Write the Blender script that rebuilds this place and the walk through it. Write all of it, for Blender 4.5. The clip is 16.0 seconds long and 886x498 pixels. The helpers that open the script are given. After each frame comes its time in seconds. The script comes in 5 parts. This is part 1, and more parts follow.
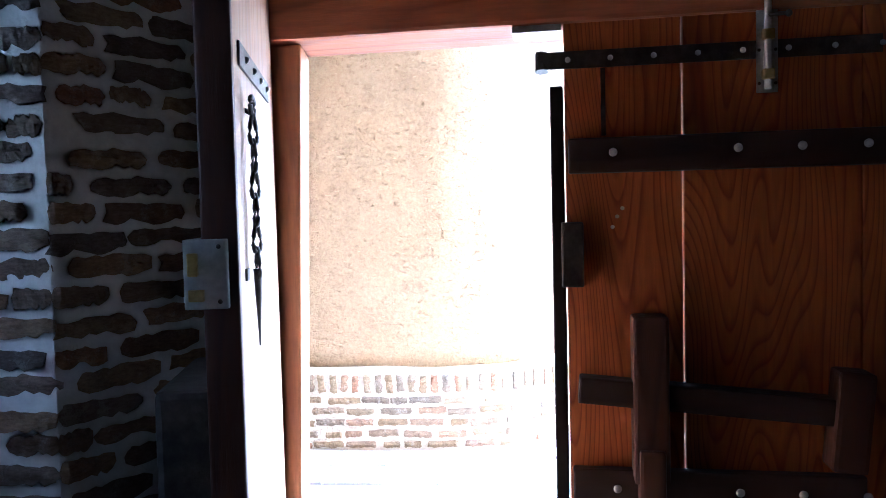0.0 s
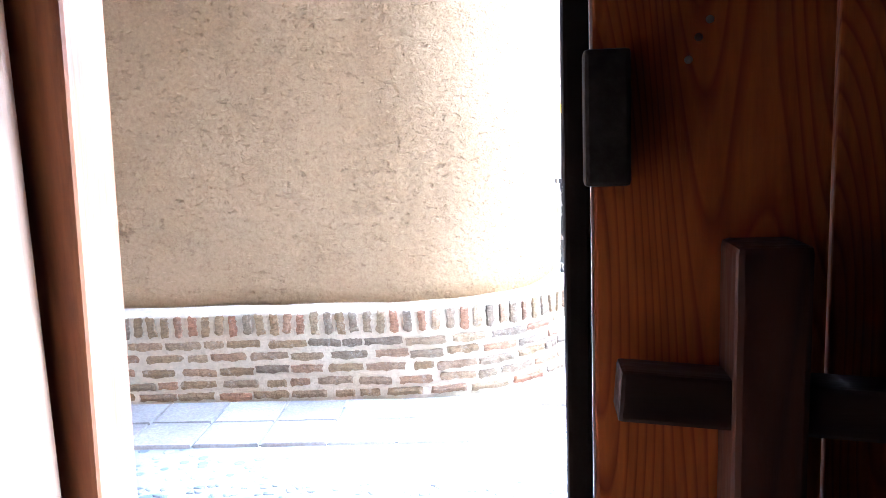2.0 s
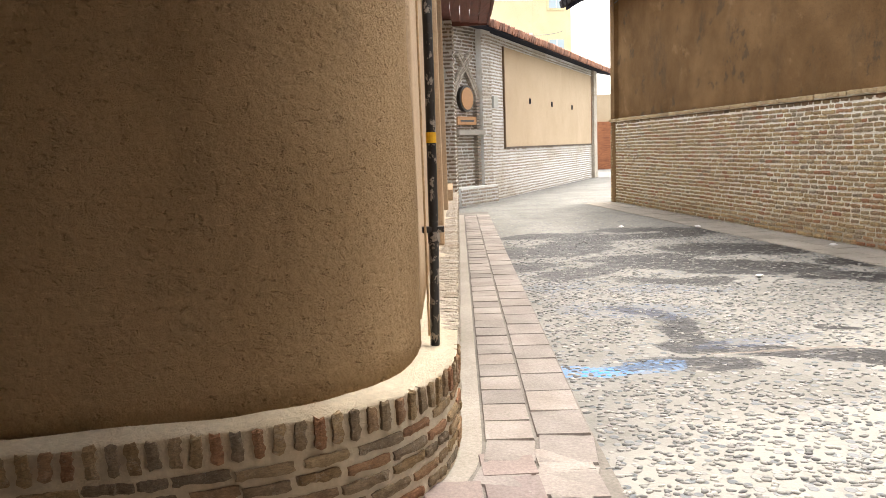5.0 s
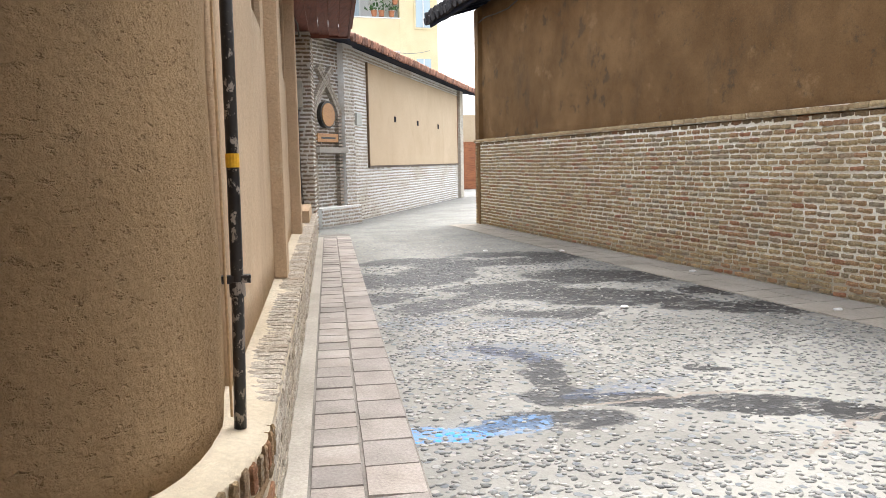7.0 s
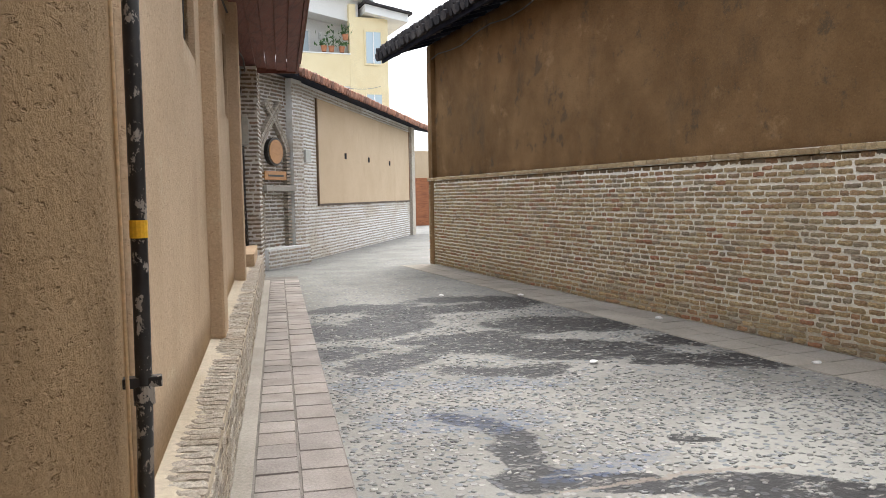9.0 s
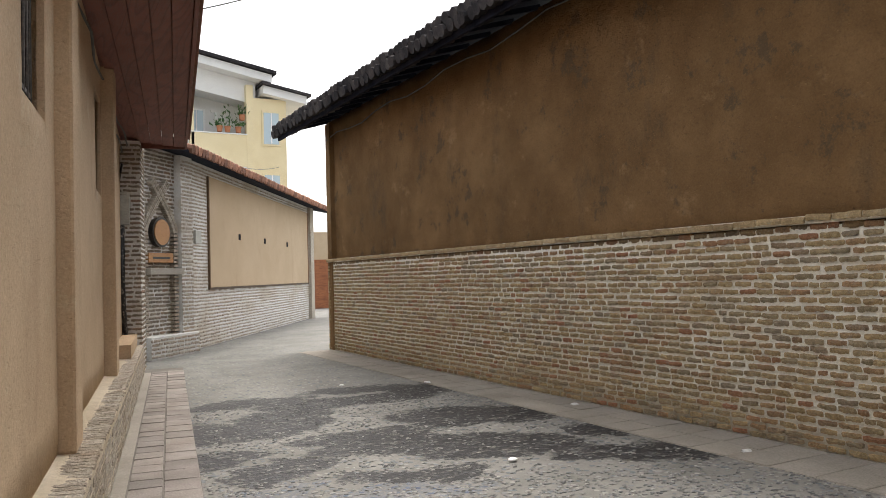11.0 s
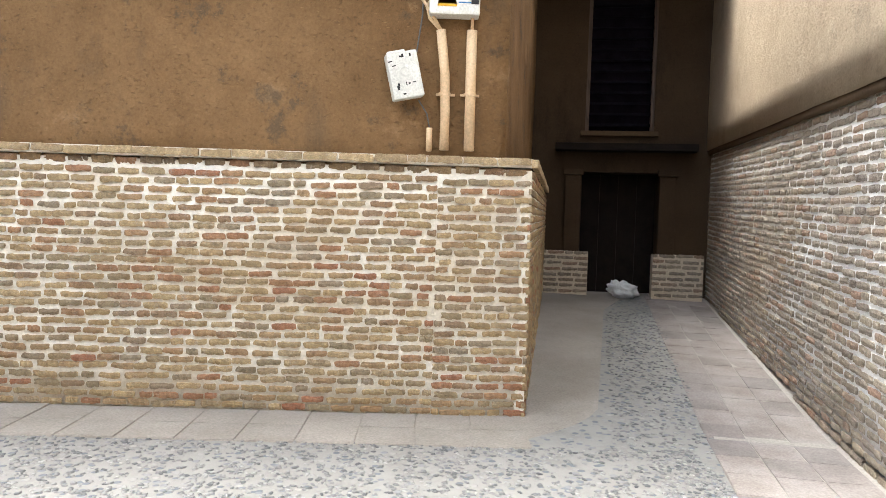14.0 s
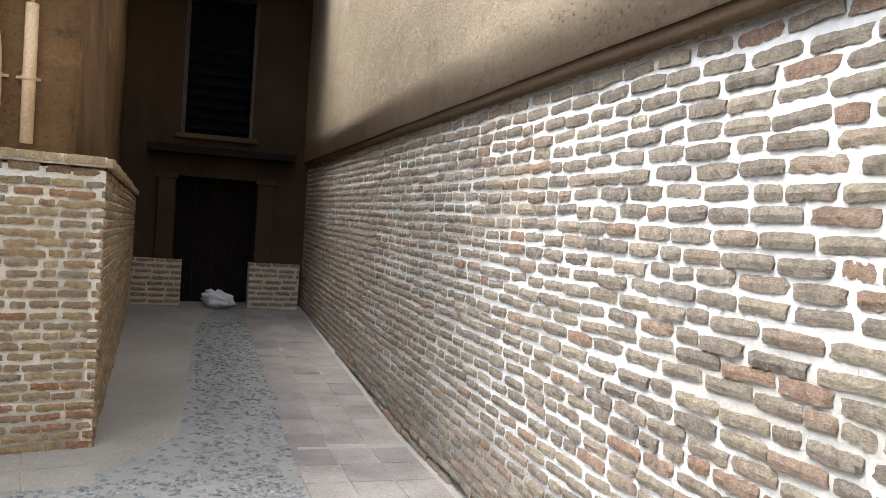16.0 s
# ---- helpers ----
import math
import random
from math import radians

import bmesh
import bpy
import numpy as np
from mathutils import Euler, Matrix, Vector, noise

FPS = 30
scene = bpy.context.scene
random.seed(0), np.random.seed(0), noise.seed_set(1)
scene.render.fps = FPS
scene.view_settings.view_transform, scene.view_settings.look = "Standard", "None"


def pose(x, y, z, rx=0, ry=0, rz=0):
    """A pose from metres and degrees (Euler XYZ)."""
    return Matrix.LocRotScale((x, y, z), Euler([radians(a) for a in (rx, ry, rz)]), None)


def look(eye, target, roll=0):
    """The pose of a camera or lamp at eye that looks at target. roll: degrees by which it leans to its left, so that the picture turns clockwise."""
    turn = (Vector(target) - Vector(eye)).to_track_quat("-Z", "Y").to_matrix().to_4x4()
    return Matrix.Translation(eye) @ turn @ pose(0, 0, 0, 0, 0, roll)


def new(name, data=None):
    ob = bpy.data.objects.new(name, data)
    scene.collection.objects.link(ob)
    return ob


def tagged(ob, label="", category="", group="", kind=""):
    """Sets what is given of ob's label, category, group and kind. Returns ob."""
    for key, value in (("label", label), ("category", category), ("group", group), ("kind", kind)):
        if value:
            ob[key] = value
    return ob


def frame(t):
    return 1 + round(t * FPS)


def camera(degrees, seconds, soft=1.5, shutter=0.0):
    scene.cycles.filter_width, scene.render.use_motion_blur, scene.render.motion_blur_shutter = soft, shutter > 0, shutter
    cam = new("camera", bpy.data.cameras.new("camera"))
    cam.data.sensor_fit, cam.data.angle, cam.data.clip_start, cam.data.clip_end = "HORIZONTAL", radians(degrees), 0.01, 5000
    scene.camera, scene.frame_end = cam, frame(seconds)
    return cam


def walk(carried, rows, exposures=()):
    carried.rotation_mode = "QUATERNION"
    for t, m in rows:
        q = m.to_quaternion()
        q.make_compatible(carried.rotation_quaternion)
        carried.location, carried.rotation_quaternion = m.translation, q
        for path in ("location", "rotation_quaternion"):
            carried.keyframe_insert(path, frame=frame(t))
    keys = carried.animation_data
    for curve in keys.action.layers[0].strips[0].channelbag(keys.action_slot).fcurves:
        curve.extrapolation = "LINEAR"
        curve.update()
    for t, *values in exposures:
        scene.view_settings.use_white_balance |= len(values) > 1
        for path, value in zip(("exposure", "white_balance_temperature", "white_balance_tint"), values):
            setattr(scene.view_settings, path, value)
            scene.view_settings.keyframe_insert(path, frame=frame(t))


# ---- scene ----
cam = camera(60.4, 16.0, soft=0.8)
EXPOSURES = [
    (0, 6.5, 4300, 9), (0.5, 6.5, 4300, 9), (1.0, 6.3, 4300, 9), (1.5, 6.0, 4300, 8), (2.0, 5.7, 4400, 7), (2.5, 5.35, 4600, 7), (3.0, 4.55, 5500, 7), (3.5, 3.8, 7000, 8),
    (4.0, 2.65, 8000, 9), (4.5, 2.4, 7700, 10), (5.0, 2.35, 7000, 10), (7.5, 2.2, 6400, 8), (8.0, 2.15, 6400, 8), (10.5, 1.45, 6600, 9), (11.5, 1.5, 6900, 9),
    (12.0, 1.75, 6800, 9), (12.5, 2.0, 6900, 9), (13.0, 2.4, 6800, 9), (13.5, 2.85, 6500, 8), (14.0, 2.95, 6300, 8), (14.5, 2.7, 6300, 8), (15.0, 2.5, 6200, 8), (16.0, 2.35, 6100, 8)]
PATH = [
    (0, (-0.633, 0.247, 1.305), (-0.957, 2.219, 1.214), -1.4),
    (0.5, (-0.597, 0.382, 1.297), (-0.87, 2.359, 1.164), -1.4),
    (1, (-0.574, 0.558, 1.272), (-0.848, 2.529, 1.075), -1.3),
    (1.5, (-0.614, 0.741, 1.246), (-0.901, 2.704, 0.99), -1.5),
    (2, (-0.681, 0.925, 1.22), (-0.937, 2.887, 0.929), -2.2),
    (2.5, (-0.733, 1.113, 1.203), (-0.995, 3.064, 0.852), -2.9),
    (3, (-0.757, 1.318, 1.184), (-1.056, 3.269, 0.863), -3.5),
    (3.5, (-0.803, 1.458, 1.167), (-1.078, 3.413, 0.846), -3.5),
    (4, (-0.889, 1.637, 1.2), (-0.968, 3.611, 0.886), -2.8),
    (4.5, (-0.925, 1.75, 1.236), (-0.872, 3.727, 0.938), -2.4),
    (5, (-0.93, 1.924, 1.301), (-0.674, 3.89, 1.039), -2.1),
    (7.5, (-0.581, 2.692, 1.333), (0.034, 4.582, 1.115), -1.2),
    (8, (-0.572, 2.808, 1.348), (0.088, 4.685, 1.144), -1.4),
    (8.2, (-0.575, 2.853, 1.363), (0.108, 4.722, 1.164), -1.2),
    (10.3, (-0.347, 3.491, 1.456), (0.408, 5.343, 1.486), -1.3),
    (10.5, (-0.332, 3.541, 1.439), (0.482, 5.367, 1.488), -1.6),
    (11, (-0.29, 3.653, 1.417), (0.667, 5.408, 1.485), -1.6),
    (11.5, (-0.233, 3.764, 1.418), (0.824, 5.461, 1.484), -1.1),
    (12, (-0.243, 3.87, 1.456), (1.067, 5.381, 1.465), -1.2),
    (12.5, (-0.267, 3.942, 1.418), (1.32, 5.157, 1.365), -1.0),
    (13, (-0.3, 4.011, 1.416), (1.51, 4.857, 1.328), -0.0),
    (13.5, (-0.278, 4.058, 1.408), (1.676, 4.472, 1.319), 1.0),
    (14, (-0.248, 4.03, 1.404), (1.75, 3.996, 1.31), 1.8),
    (14.5, (-0.207, 3.989, 1.392), (1.75, 3.59, 1.277), 2.7),
    (15, (-0.177, 3.952, 1.404), (1.695, 3.257, 1.301), 3.7),
    (15.5, (-0.155, 3.9, 1.416), (1.648, 3.04, 1.334), 3.6),
    (16, (-0.112, 3.867, 1.433), (1.621, 2.869, 1.404), 3.6),
]
walk(cam, [(t, look(eye, target, roll)) for t, eye, target, roll in PATH], EXPOSURES)

# ---- world and light ----
world = bpy.data.worlds.new("world")
scene.world = world
world.use_nodes = True
wnt = world.node_tree
SUN_UP, SUN_TURN = 68, 28
sky = wnt.nodes.new("ShaderNodeTexSky")
sky.sky_type = "NISHITA"
sky.sun_disc = False
sky.sun_elevation, sky.sun_rotation = radians(SUN_UP), radians(SUN_TURN)
sky.air_density, sky.dust_density, sky.ozone_density = 1.0, 4.0, 0.6
veil = wnt.nodes.new("ShaderNodeHueSaturation")
veil.inputs["Saturation"].default_value = 0.3
wnt.links.new(sky.outputs[0], veil.inputs["Color"])
wnt.links.new(veil.outputs[0], wnt.nodes["Background"].inputs[0])
wnt.nodes["Background"].inputs[1].default_value = 0.15
sun = new("sun", bpy.data.lights.new("sun", "SUN"))
sun.data.energy, sun.data.angle, sun.data.color = 0.8, radians(35), (1.0, 0.95, 0.88)
sun.matrix_world = look((0, 0, 0), (-math.sin(radians(SUN_TURN)) * math.cos(radians(SUN_UP)), -math.cos(radians(SUN_TURN)) * math.cos(radians(SUN_UP)), -math.sin(radians(SUN_UP))))


# ---- materials ----
def material(name):
    m = bpy.data.materials.new(name)
    m.use_nodes = True
    return m, m.node_tree, m.node_tree.nodes["Principled BSDF"]


def node(nt, kind, **values):
    n = nt.nodes.new(kind)
    for key, value in values.items():
        n.inputs[key.replace("_", " ")].default_value = value
    return n


def place(nt):
    return nt.nodes.new("ShaderNodeNewGeometry").outputs["Position"]


def noise_of(nt, scale, detail=4.0, rough=0.6, vec=None, stretch=None):
    n = node(nt, "ShaderNodeTexNoise", Scale=scale, Detail=detail, Roughness=rough)
    vec = vec or place(nt)
    if stretch:
        m = node(nt, "ShaderNodeMapping")
        m.inputs["Scale"].default_value = stretch
        nt.links.new(vec, m.inputs["Vector"])
        vec = m.outputs[0]
    nt.links.new(vec, n.inputs["Vector"])
    return n.outputs["Fac"]


def ramp(nt, fac, *stops):
    r = nt.nodes.new("ShaderNodeValToRGB")
    e = r.color_ramp.elements
    while len(e) < len(stops):
        e.new(0.5)
    for k, (p, c) in zip(e, stops):
        k.position, k.color = p, (*c, 1) if len(c) == 3 else c
    nt.links.new(fac, r.inputs[0])
    return r.outputs[0]


def grey(nt, fac, lo, hi, a=0.0, b=1.0):
    r = node(nt, "ShaderNodeMapRange")
    r.interpolation_type = "SMOOTHSTEP"
    for k, v in zip((1, 2, 3, 4), (lo, hi, a, b)):
        r.inputs[k].default_value = v
    nt.links.new(fac, r.inputs[0])
    return r.outputs[0]


def blend(nt, fac, a, b, how="MIX"):
    m = nt.nodes.new("ShaderNodeMix")
    m.data_type, m.blend_type = "RGBA", how
    for sock, v in ((m.inputs[0], fac), (m.inputs[6], a), (m.inputs[7], b)):
        if isinstance(v, (int, float)):
            sock.default_value = v
        elif isinstance(v, tuple):
            sock.default_value = (*v, 1)
        else:
            nt.links.new(v, sock)
    return m.outputs[2]


def calc(nt, how, a, b):
    m = nt.nodes.new("ShaderNodeMath")
    m.operation = how
    for sock, v in zip(m.inputs, (a, b)):
        if isinstance(v, (int, float)):
            sock.default_value = v
        else:
            nt.links.new(v, sock)
    return m.outputs[0]


def relief(nt, p, height, strength=0.4, distance=0.01):
    b = node(nt, "ShaderNodeBump", Strength=strength, Distance=distance)
    nt.links.new(height, b.inputs["Height"])
    nt.links.new(b.outputs[0], p.inputs["Normal"])


def any_random(nt):
    """A number of its own for each object and each loose piece of a mesh."""
    o = nt.nodes.new("ShaderNodeObjectInfo").outputs["Random"]
    g = nt.nodes.new("ShaderNodeNewGeometry").outputs["Random Per Island"]
    return calc(nt, "FRACT", calc(nt, "ADD", o, g), 0.0)


def plain(name, a, b, rough=0.85, blotch=1.5, grain=60.0, bump=0.3, metal=0.0, deep=0.01, vary=0.0, spec=0.3):
    """Two tones in blotches, a grain, and a fine relief."""
    m, nt, p = material(name)
    c = ramp(nt, noise_of(nt, blotch, 6), (0.35, a), (0.65, b))
    c = blend(nt, 0.5, c, ramp(nt, noise_of(nt, grain, 4), (0.3, (0.6, 0.6, 0.6)), (0.7, (1.3, 1.3, 1.3))), "MULTIPLY")
    if vary:
        c = blend(nt, vary, c, ramp(nt, any_random(nt), (0.0, (0.45, 0.45, 0.47)), (1.0, (1.5, 1.45, 1.35))), "MULTIPLY")
    nt.links.new(c, p.inputs["Base Color"])
    p.inputs["Roughness"].default_value, p.inputs["Metallic"].default_value = rough, metal
    p.inputs["Specular IOR Level"].default_value = spec
    relief(nt, p, noise_of(nt, grain * 0.6, 6), bump, deep)
    return m


def mud_plaster(name, a, b, dark, coarse=1.0, streak=0.5, stain=0.0, pale=0.0, pitted=0.75):
    """Straw and mud plaster: cloudy tones, trowel marks, pits, damp patches."""
    m, nt, p = material(name)
    c = ramp(nt, noise_of(nt, 0.9, 6, 0.65), (0.32, a), (0.68, b))
    damp = grey(nt, noise_of(nt, 1.3, 7, 0.7, stretch=(1.0, 1.0, 0.45)), 0.54, 0.70)
    c = blend(nt, calc(nt, "MULTIPLY", damp, streak), c, dark)
    if stain:
        mould = grey(nt, noise_of(nt, 2.1, 9, 0.72), 0.56, 0.64)
        c = blend(nt, calc(nt, "MULTIPLY", mould, stain), c, (dark[0] * 0.8, dark[1] * 0.9, dark[2]))
    if pale:
        worn = grey(nt, noise_of(nt, 1.7, 10, 0.75, stretch=(1.0, 1.0, 1.4)), 0.57, 0.68)
        c = blend(nt, calc(nt, "MULTIPLY", worn, pale), c, tuple(min(0.7, q * 1.5 + 0.04) for q in b))
    c = blend(nt, 0.45, c, ramp(nt, noise_of(nt, 55, 5, 0.7), (0.3, (0.65, 0.64, 0.62)), (0.7, (1.25, 1.25, 1.25))), "MULTIPLY")
    pits = grey(nt, noise_of(nt, 30, 3, 0.6, stretch=(1, 1, 1.7)), 0.30, 0.42)
    straw = grey(nt, noise_of(nt, 70, 2, 0.5, stretch=(0.35, 0.35, 1.6)), 0.68, 0.74)
    c = blend(nt, calc(nt, "MULTIPLY", calc(nt, "SUBTRACT", 1.0, pits), 0.4 * pitted), c, dark)
    c = blend(nt, calc(nt, "MULTIPLY", straw, 0.45), c, tuple(min(0.7, q * 1.35) for q in b))
    nt.links.new(c, p.inputs["Base Color"])
    p.inputs["Roughness"].default_value, p.inputs["Specular IOR Level"].default_value = 0.95, 0.15
    h = calc(nt, "ADD", calc(nt, "MULTIPLY", noise_of(nt, 42 if coarse < 1.6 else 30, 7, 0.72), 0.9), calc(nt, "ADD", calc(nt, "MULTIPLY", noise_of(nt, 5, 4), 0.9), calc(nt, "MULTIPLY", pits, pitted)))
    relief(nt, p, h, min(1.0, 0.85 * coarse), 0.025 * coarse)
    return m


def brick_face(name, tones, grime=0.4, earth=0.3):
    m, nt, p = material(name)
    stops = [(i / (len(tones) - 1), t) for i, t in enumerate(tones)]
    c = ramp(nt, any_random(nt), *stops)
    c = blend(nt, 0.7, c, ramp(nt, noise_of(nt, 22, 8, 0.75), (0.34, (0.5, 0.47, 0.43)), (0.66, (1.35, 1.33, 1.28))), "MULTIPLY")
    c = blend(nt, 0.6, c, ramp(nt, noise_of(nt, 160, 5, 0.7, stretch=(0.5, 0.5, 1.6)), (0.36, (0.5, 0.5, 0.5)), (0.62, (1.3, 1.3, 1.3))), "MULTIPLY")
    lime = grey(nt, noise_of(nt, 19, 8, 0.85), 0.54, 0.62)
    c = blend(nt, calc(nt, "MULTIPLY", lime, grime), c, (0.50, 0.46, 0.40))
    c = blend(nt, calc(nt, "MULTIPLY", grey(nt, noise_of(nt, 0.75, 6, 0.65, stretch=(1, 1, 2.0)), 0.50, 0.66), earth), c, (0.27, 0.175, 0.085))
    nt.links.new(c, p.inputs["Base Color"])
    p.inputs["Roughness"].default_value, p.inputs["Specular IOR Level"].default_value = 0.92, 0.2
    relief(nt, p, calc(nt, "ADD", noise_of(nt, 60, 8, 0.8), calc(nt, "MULTIPLY", noise_of(nt, 220, 4, 0.7), 0.35)), 1.0, 0.012)
    return m


def mortar_of(name, a, b, earth, share=0.5):
    """Lime mortar with earth washed over it in patches of its own."""
    m, nt, p = material(name)
    c = ramp(nt, noise_of(nt, 2.2, 6, 0.7), (0.3, a), (0.7, b))
    c = blend(nt, calc(nt, "MULTIPLY", grey(nt, noise_of(nt, 0.7, 6, 0.6, stretch=(1, 1, 2.2)), 0.45, 0.65), share), c, earth)
    c = blend(nt, 0.4, c, ramp(nt, noise_of(nt, 45, 5), (0.3, (0.7, 0.7, 0.7)), (0.7, (1.2, 1.2, 1.2))), "MULTIPLY")
    nt.links.new(c, p.inputs["Base Color"])
    p.inputs["Roughness"].default_value, p.inputs["Specular IOR Level"].default_value = 0.95, 0.15
    relief(nt, p, noise_of(nt, 36, 9, 0.78), 1.0, 0.014)
    return m


def timber(name, a, b, along="z", rough=0.5, rings=9.0, vary=0.3, arcs=0.10):
    """Boards with long grain and cathedral rings."""
    m, nt, p = material(name)
    st = {"z": (1.0, 1.0, 0.10), "x": (0.10, 1.0, 1.0), "y": (1.0, 0.10, 1.0)}[along]
    info = nt.nodes.new("ShaderNodeObjectInfo")
    v = nt.nodes.new("ShaderNodeVectorMath")
    v.operation = "ADD"
    off = nt.nodes.new("ShaderNodeCombineXYZ")
    r = calc(nt, "MULTIPLY", info.outputs["Random"], 7.0)
    for s in off.inputs:
        nt.links.new(r, s)
    nt.links.new(place(nt), v.inputs[0])
    nt.links.new(off.outputs[0], v.inputs[1])
    big = noise_of(nt, 7.0 if arcs > 0.1 else 5.0, 1.5, 0.35, v.outputs[0], tuple(arcs if q < 1 else 1.0 for q in st))
    band = calc(nt, "FRACT", calc(nt, "MULTIPLY", big, rings * 2.2), 0.0)
    fine = noise_of(nt, 110.0, 4, 0.6, v.outputs[0], st)
    c = ramp(nt, band, (0.0, b), (0.55, b), (0.88, a), (1.0, b))
    c = blend(nt, 0.55, c, ramp(nt, fine, (0.3, (0.55, 0.5, 0.45)), (0.7, (1.25, 1.25, 1.25))), "MULTIPLY")
    c = blend(nt, vary, c, ramp(nt, noise_of(nt, 3.0, 4, 0.6, v.outputs[0]), (0.3, (0.5, 0.45, 0.4)), (0.7, (1.3, 1.3, 1.3))), "MULTIPLY")
    nt.links.new(c, p.inputs["Base Color"])
    nt.links.new(grey(nt, fine, 0.2, 0.8, rough - 0.12, rough + 0.2), p.inputs["Roughness"])
    relief(nt, p, calc(nt, "ADD", fine, calc(nt, "MULTIPLY", band, 0.3)), 0.25, 0.003)
    return m


def cobbled_ground():
    """Cement with river pebbles set in it, wet and oily stains, spilt blue paint."""
    m, nt, p = material("cobbled_cement")
    pos = place(nt)
    c = ramp(nt, noise_of(nt, 1.1, 7, 0.65), (0.33, (0.150, 0.146, 0.136)), (0.67, (0.240, 0.235, 0.220)))
    vor = node(nt, "ShaderNodeTexVoronoi", Scale=17.0, Randomness=0.9)
    nt.links.new(pos, vor.inputs["Vector"])
    stone = grey(nt, vor.outputs["Distance"], 0.30, 0.42, 1.0, 0.0)
    tone = ramp(nt, calc(nt, "FRACT", calc(nt, "MULTIPLY", vor.outputs["Color"], 3.7), 0.0), (0.0, (0.085, 0.10, 0.125)), (0.5, (0.17, 0.185, 0.205)), (1.0, (0.33, 0.315, 0.29)))
    c = blend(nt, calc(nt, "MULTIPLY", stone, 0.75), c, tone)
    c = blend(nt, 0.4, c, ramp(nt, noise_of(nt, 40, 6, 0.7), (0.3, (0.65, 0.65, 0.65)), (0.7, (1.25, 1.25, 1.25))), "MULTIPLY")
    wide = nt.nodes.new("ShaderNodeSeparateXYZ")
    warp = nt.nodes.new("ShaderNodeVectorMath")
    warp.operation = "ADD"
    wn = node(nt, "ShaderNodeTexNoise", Scale=1.9, Detail=9.0, Roughness=0.75)
    nt.links.new(pos, wn.inputs["Vector"])
    shift = nt.nodes.new("ShaderNodeVectorMath")
    shift.operation = "MULTIPLY_ADD"
    shift.inputs[1].default_value, shift.inputs[2].default_value = (1.1, 1.1, 0), (-0.55, -0.55, 0)
    nt.links.new(wn.outputs["Color"], shift.inputs[0])
    nt.links.new(pos, warp.inputs[0])
    nt.links.new(shift.outputs[0], warp.inputs[1])
    nt.links.new(warp.outputs[0], wide.inputs[0])

    calm = nt.nodes.new("ShaderNodeVectorMath")
    calm.operation = "MULTIPLY_ADD"
    calm.inputs[1].default_value, calm.inputs[2].default_value = (0.42, 0.42, 0), (-0.21, -0.21, 0)
    nt.links.new(wn.outputs["Color"], calm.inputs[0])
    near = nt.nodes.new("ShaderNodeVectorMath")
    near.operation = "ADD"
    nt.links.new(pos, near.inputs[0])
    nt.links.new(calm.outputs[0], near.inputs[1])
    close = nt.nodes.new("ShaderNodeSeparateXYZ")
    nt.links.new(near.outputs[0], close.inputs[0])

    def spot(x, y, rx, ry, turn=0.0):
        sep = close if y < 8.0 and x < 2.9 else wide
        ca, sa = math.cos(radians(turn)), math.sin(radians(turn))
        dx, dy = calc(nt, "SUBTRACT", sep.outputs[0], x), calc(nt, "SUBTRACT", sep.outputs[1], y)
        u = calc(nt, "ADD", calc(nt, "MULTIPLY", dx, ca / rx), calc(nt, "MULTIPLY", dy, sa / rx))
        v = calc(nt, "ADD", calc(nt, "MULTIPLY", dx, -sa / ry), calc(nt, "MULTIPLY", dy, ca / ry))
        d = calc(nt, "ADD", calc(nt, "MULTIPLY", u, u), calc(nt, "MULTIPLY", v, v))
        return grey(nt, d, 0.74, 1.0, 1.0, 0.0)

    dust = calc(nt, "MAXIMUM", spot(2.4, 3.7, 3.6, 1.7), calc(nt, "MAXIMUM", spot(3.3, 5.6, 1.4, 1.5), calc(nt, "MAXIMUM", spot(-2.6, 3.0, 3.0, 0.8), spot(6.8, 2.1, 3.2, 1.0))))
    c = blend(nt, calc(nt, "MULTIPLY", dust, grey(nt, noise_of(nt, 3.0, 8, 0.8), 0.30, 0.55, 0.35, 0.9)), c, blend(nt, calc(nt, "MULTIPLY", stone, 0.8), (0.265, 0.26, 0.243), tone))
    wet = None
    for args in (STAINS):
        s = spot(*args)
        wet = s if wet is None else calc(nt, "MAXIMUM", wet, s)
    broken = grey(nt, noise_of(nt, 8.0, 10, 0.82, stretch=(0.55, 1.5, 1.0)), 0.40, 0.47)
    wet = calc(nt, "MULTIPLY", wet, calc(nt, "MULTIPLY", broken, calc(nt, "SUBTRACT", 0.96, calc(nt, "MULTIPLY", stone, 0.22))))
    c = blend(nt, wet, c, (0.010, 0.010, 0.013))
    paint = spot(0.43, 6.02, 0.26, 0.13, -12)
    thin = spot(0.78, 6.02, 0.26, 0.13, -5)
    chips = calc(nt, "MULTIPLY", grey(nt, noise_of(nt, 26, 4), 0.38, 0.5), calc(nt, "SUBTRACT", 1.0, calc(nt, "MULTIPLY", grey(nt, vor.outputs["Distance"], 0.32, 0.46, 0.0, 1.0), 0.5)))
    c = blend(nt, calc(nt, "MULTIPLY", paint, calc(nt, "MULTIPLY", chips, 0.95)), c, (0.045, 0.27, 0.68))
    c = blend(nt, calc(nt, "MULTIPLY", thin, calc(nt, "MULTIPLY", chips, 0.6)), c, (0.09, 0.22, 0.44))
    for args in ((1.85, 6.12, 0.75, 0.028, -3), (2.25, 5.38, 0.5, 0.03, 22)):
        c = blend(nt, calc(nt, "MULTIPLY", spot(*args), 0.6), c, (0.20, 0.165, 0.14))
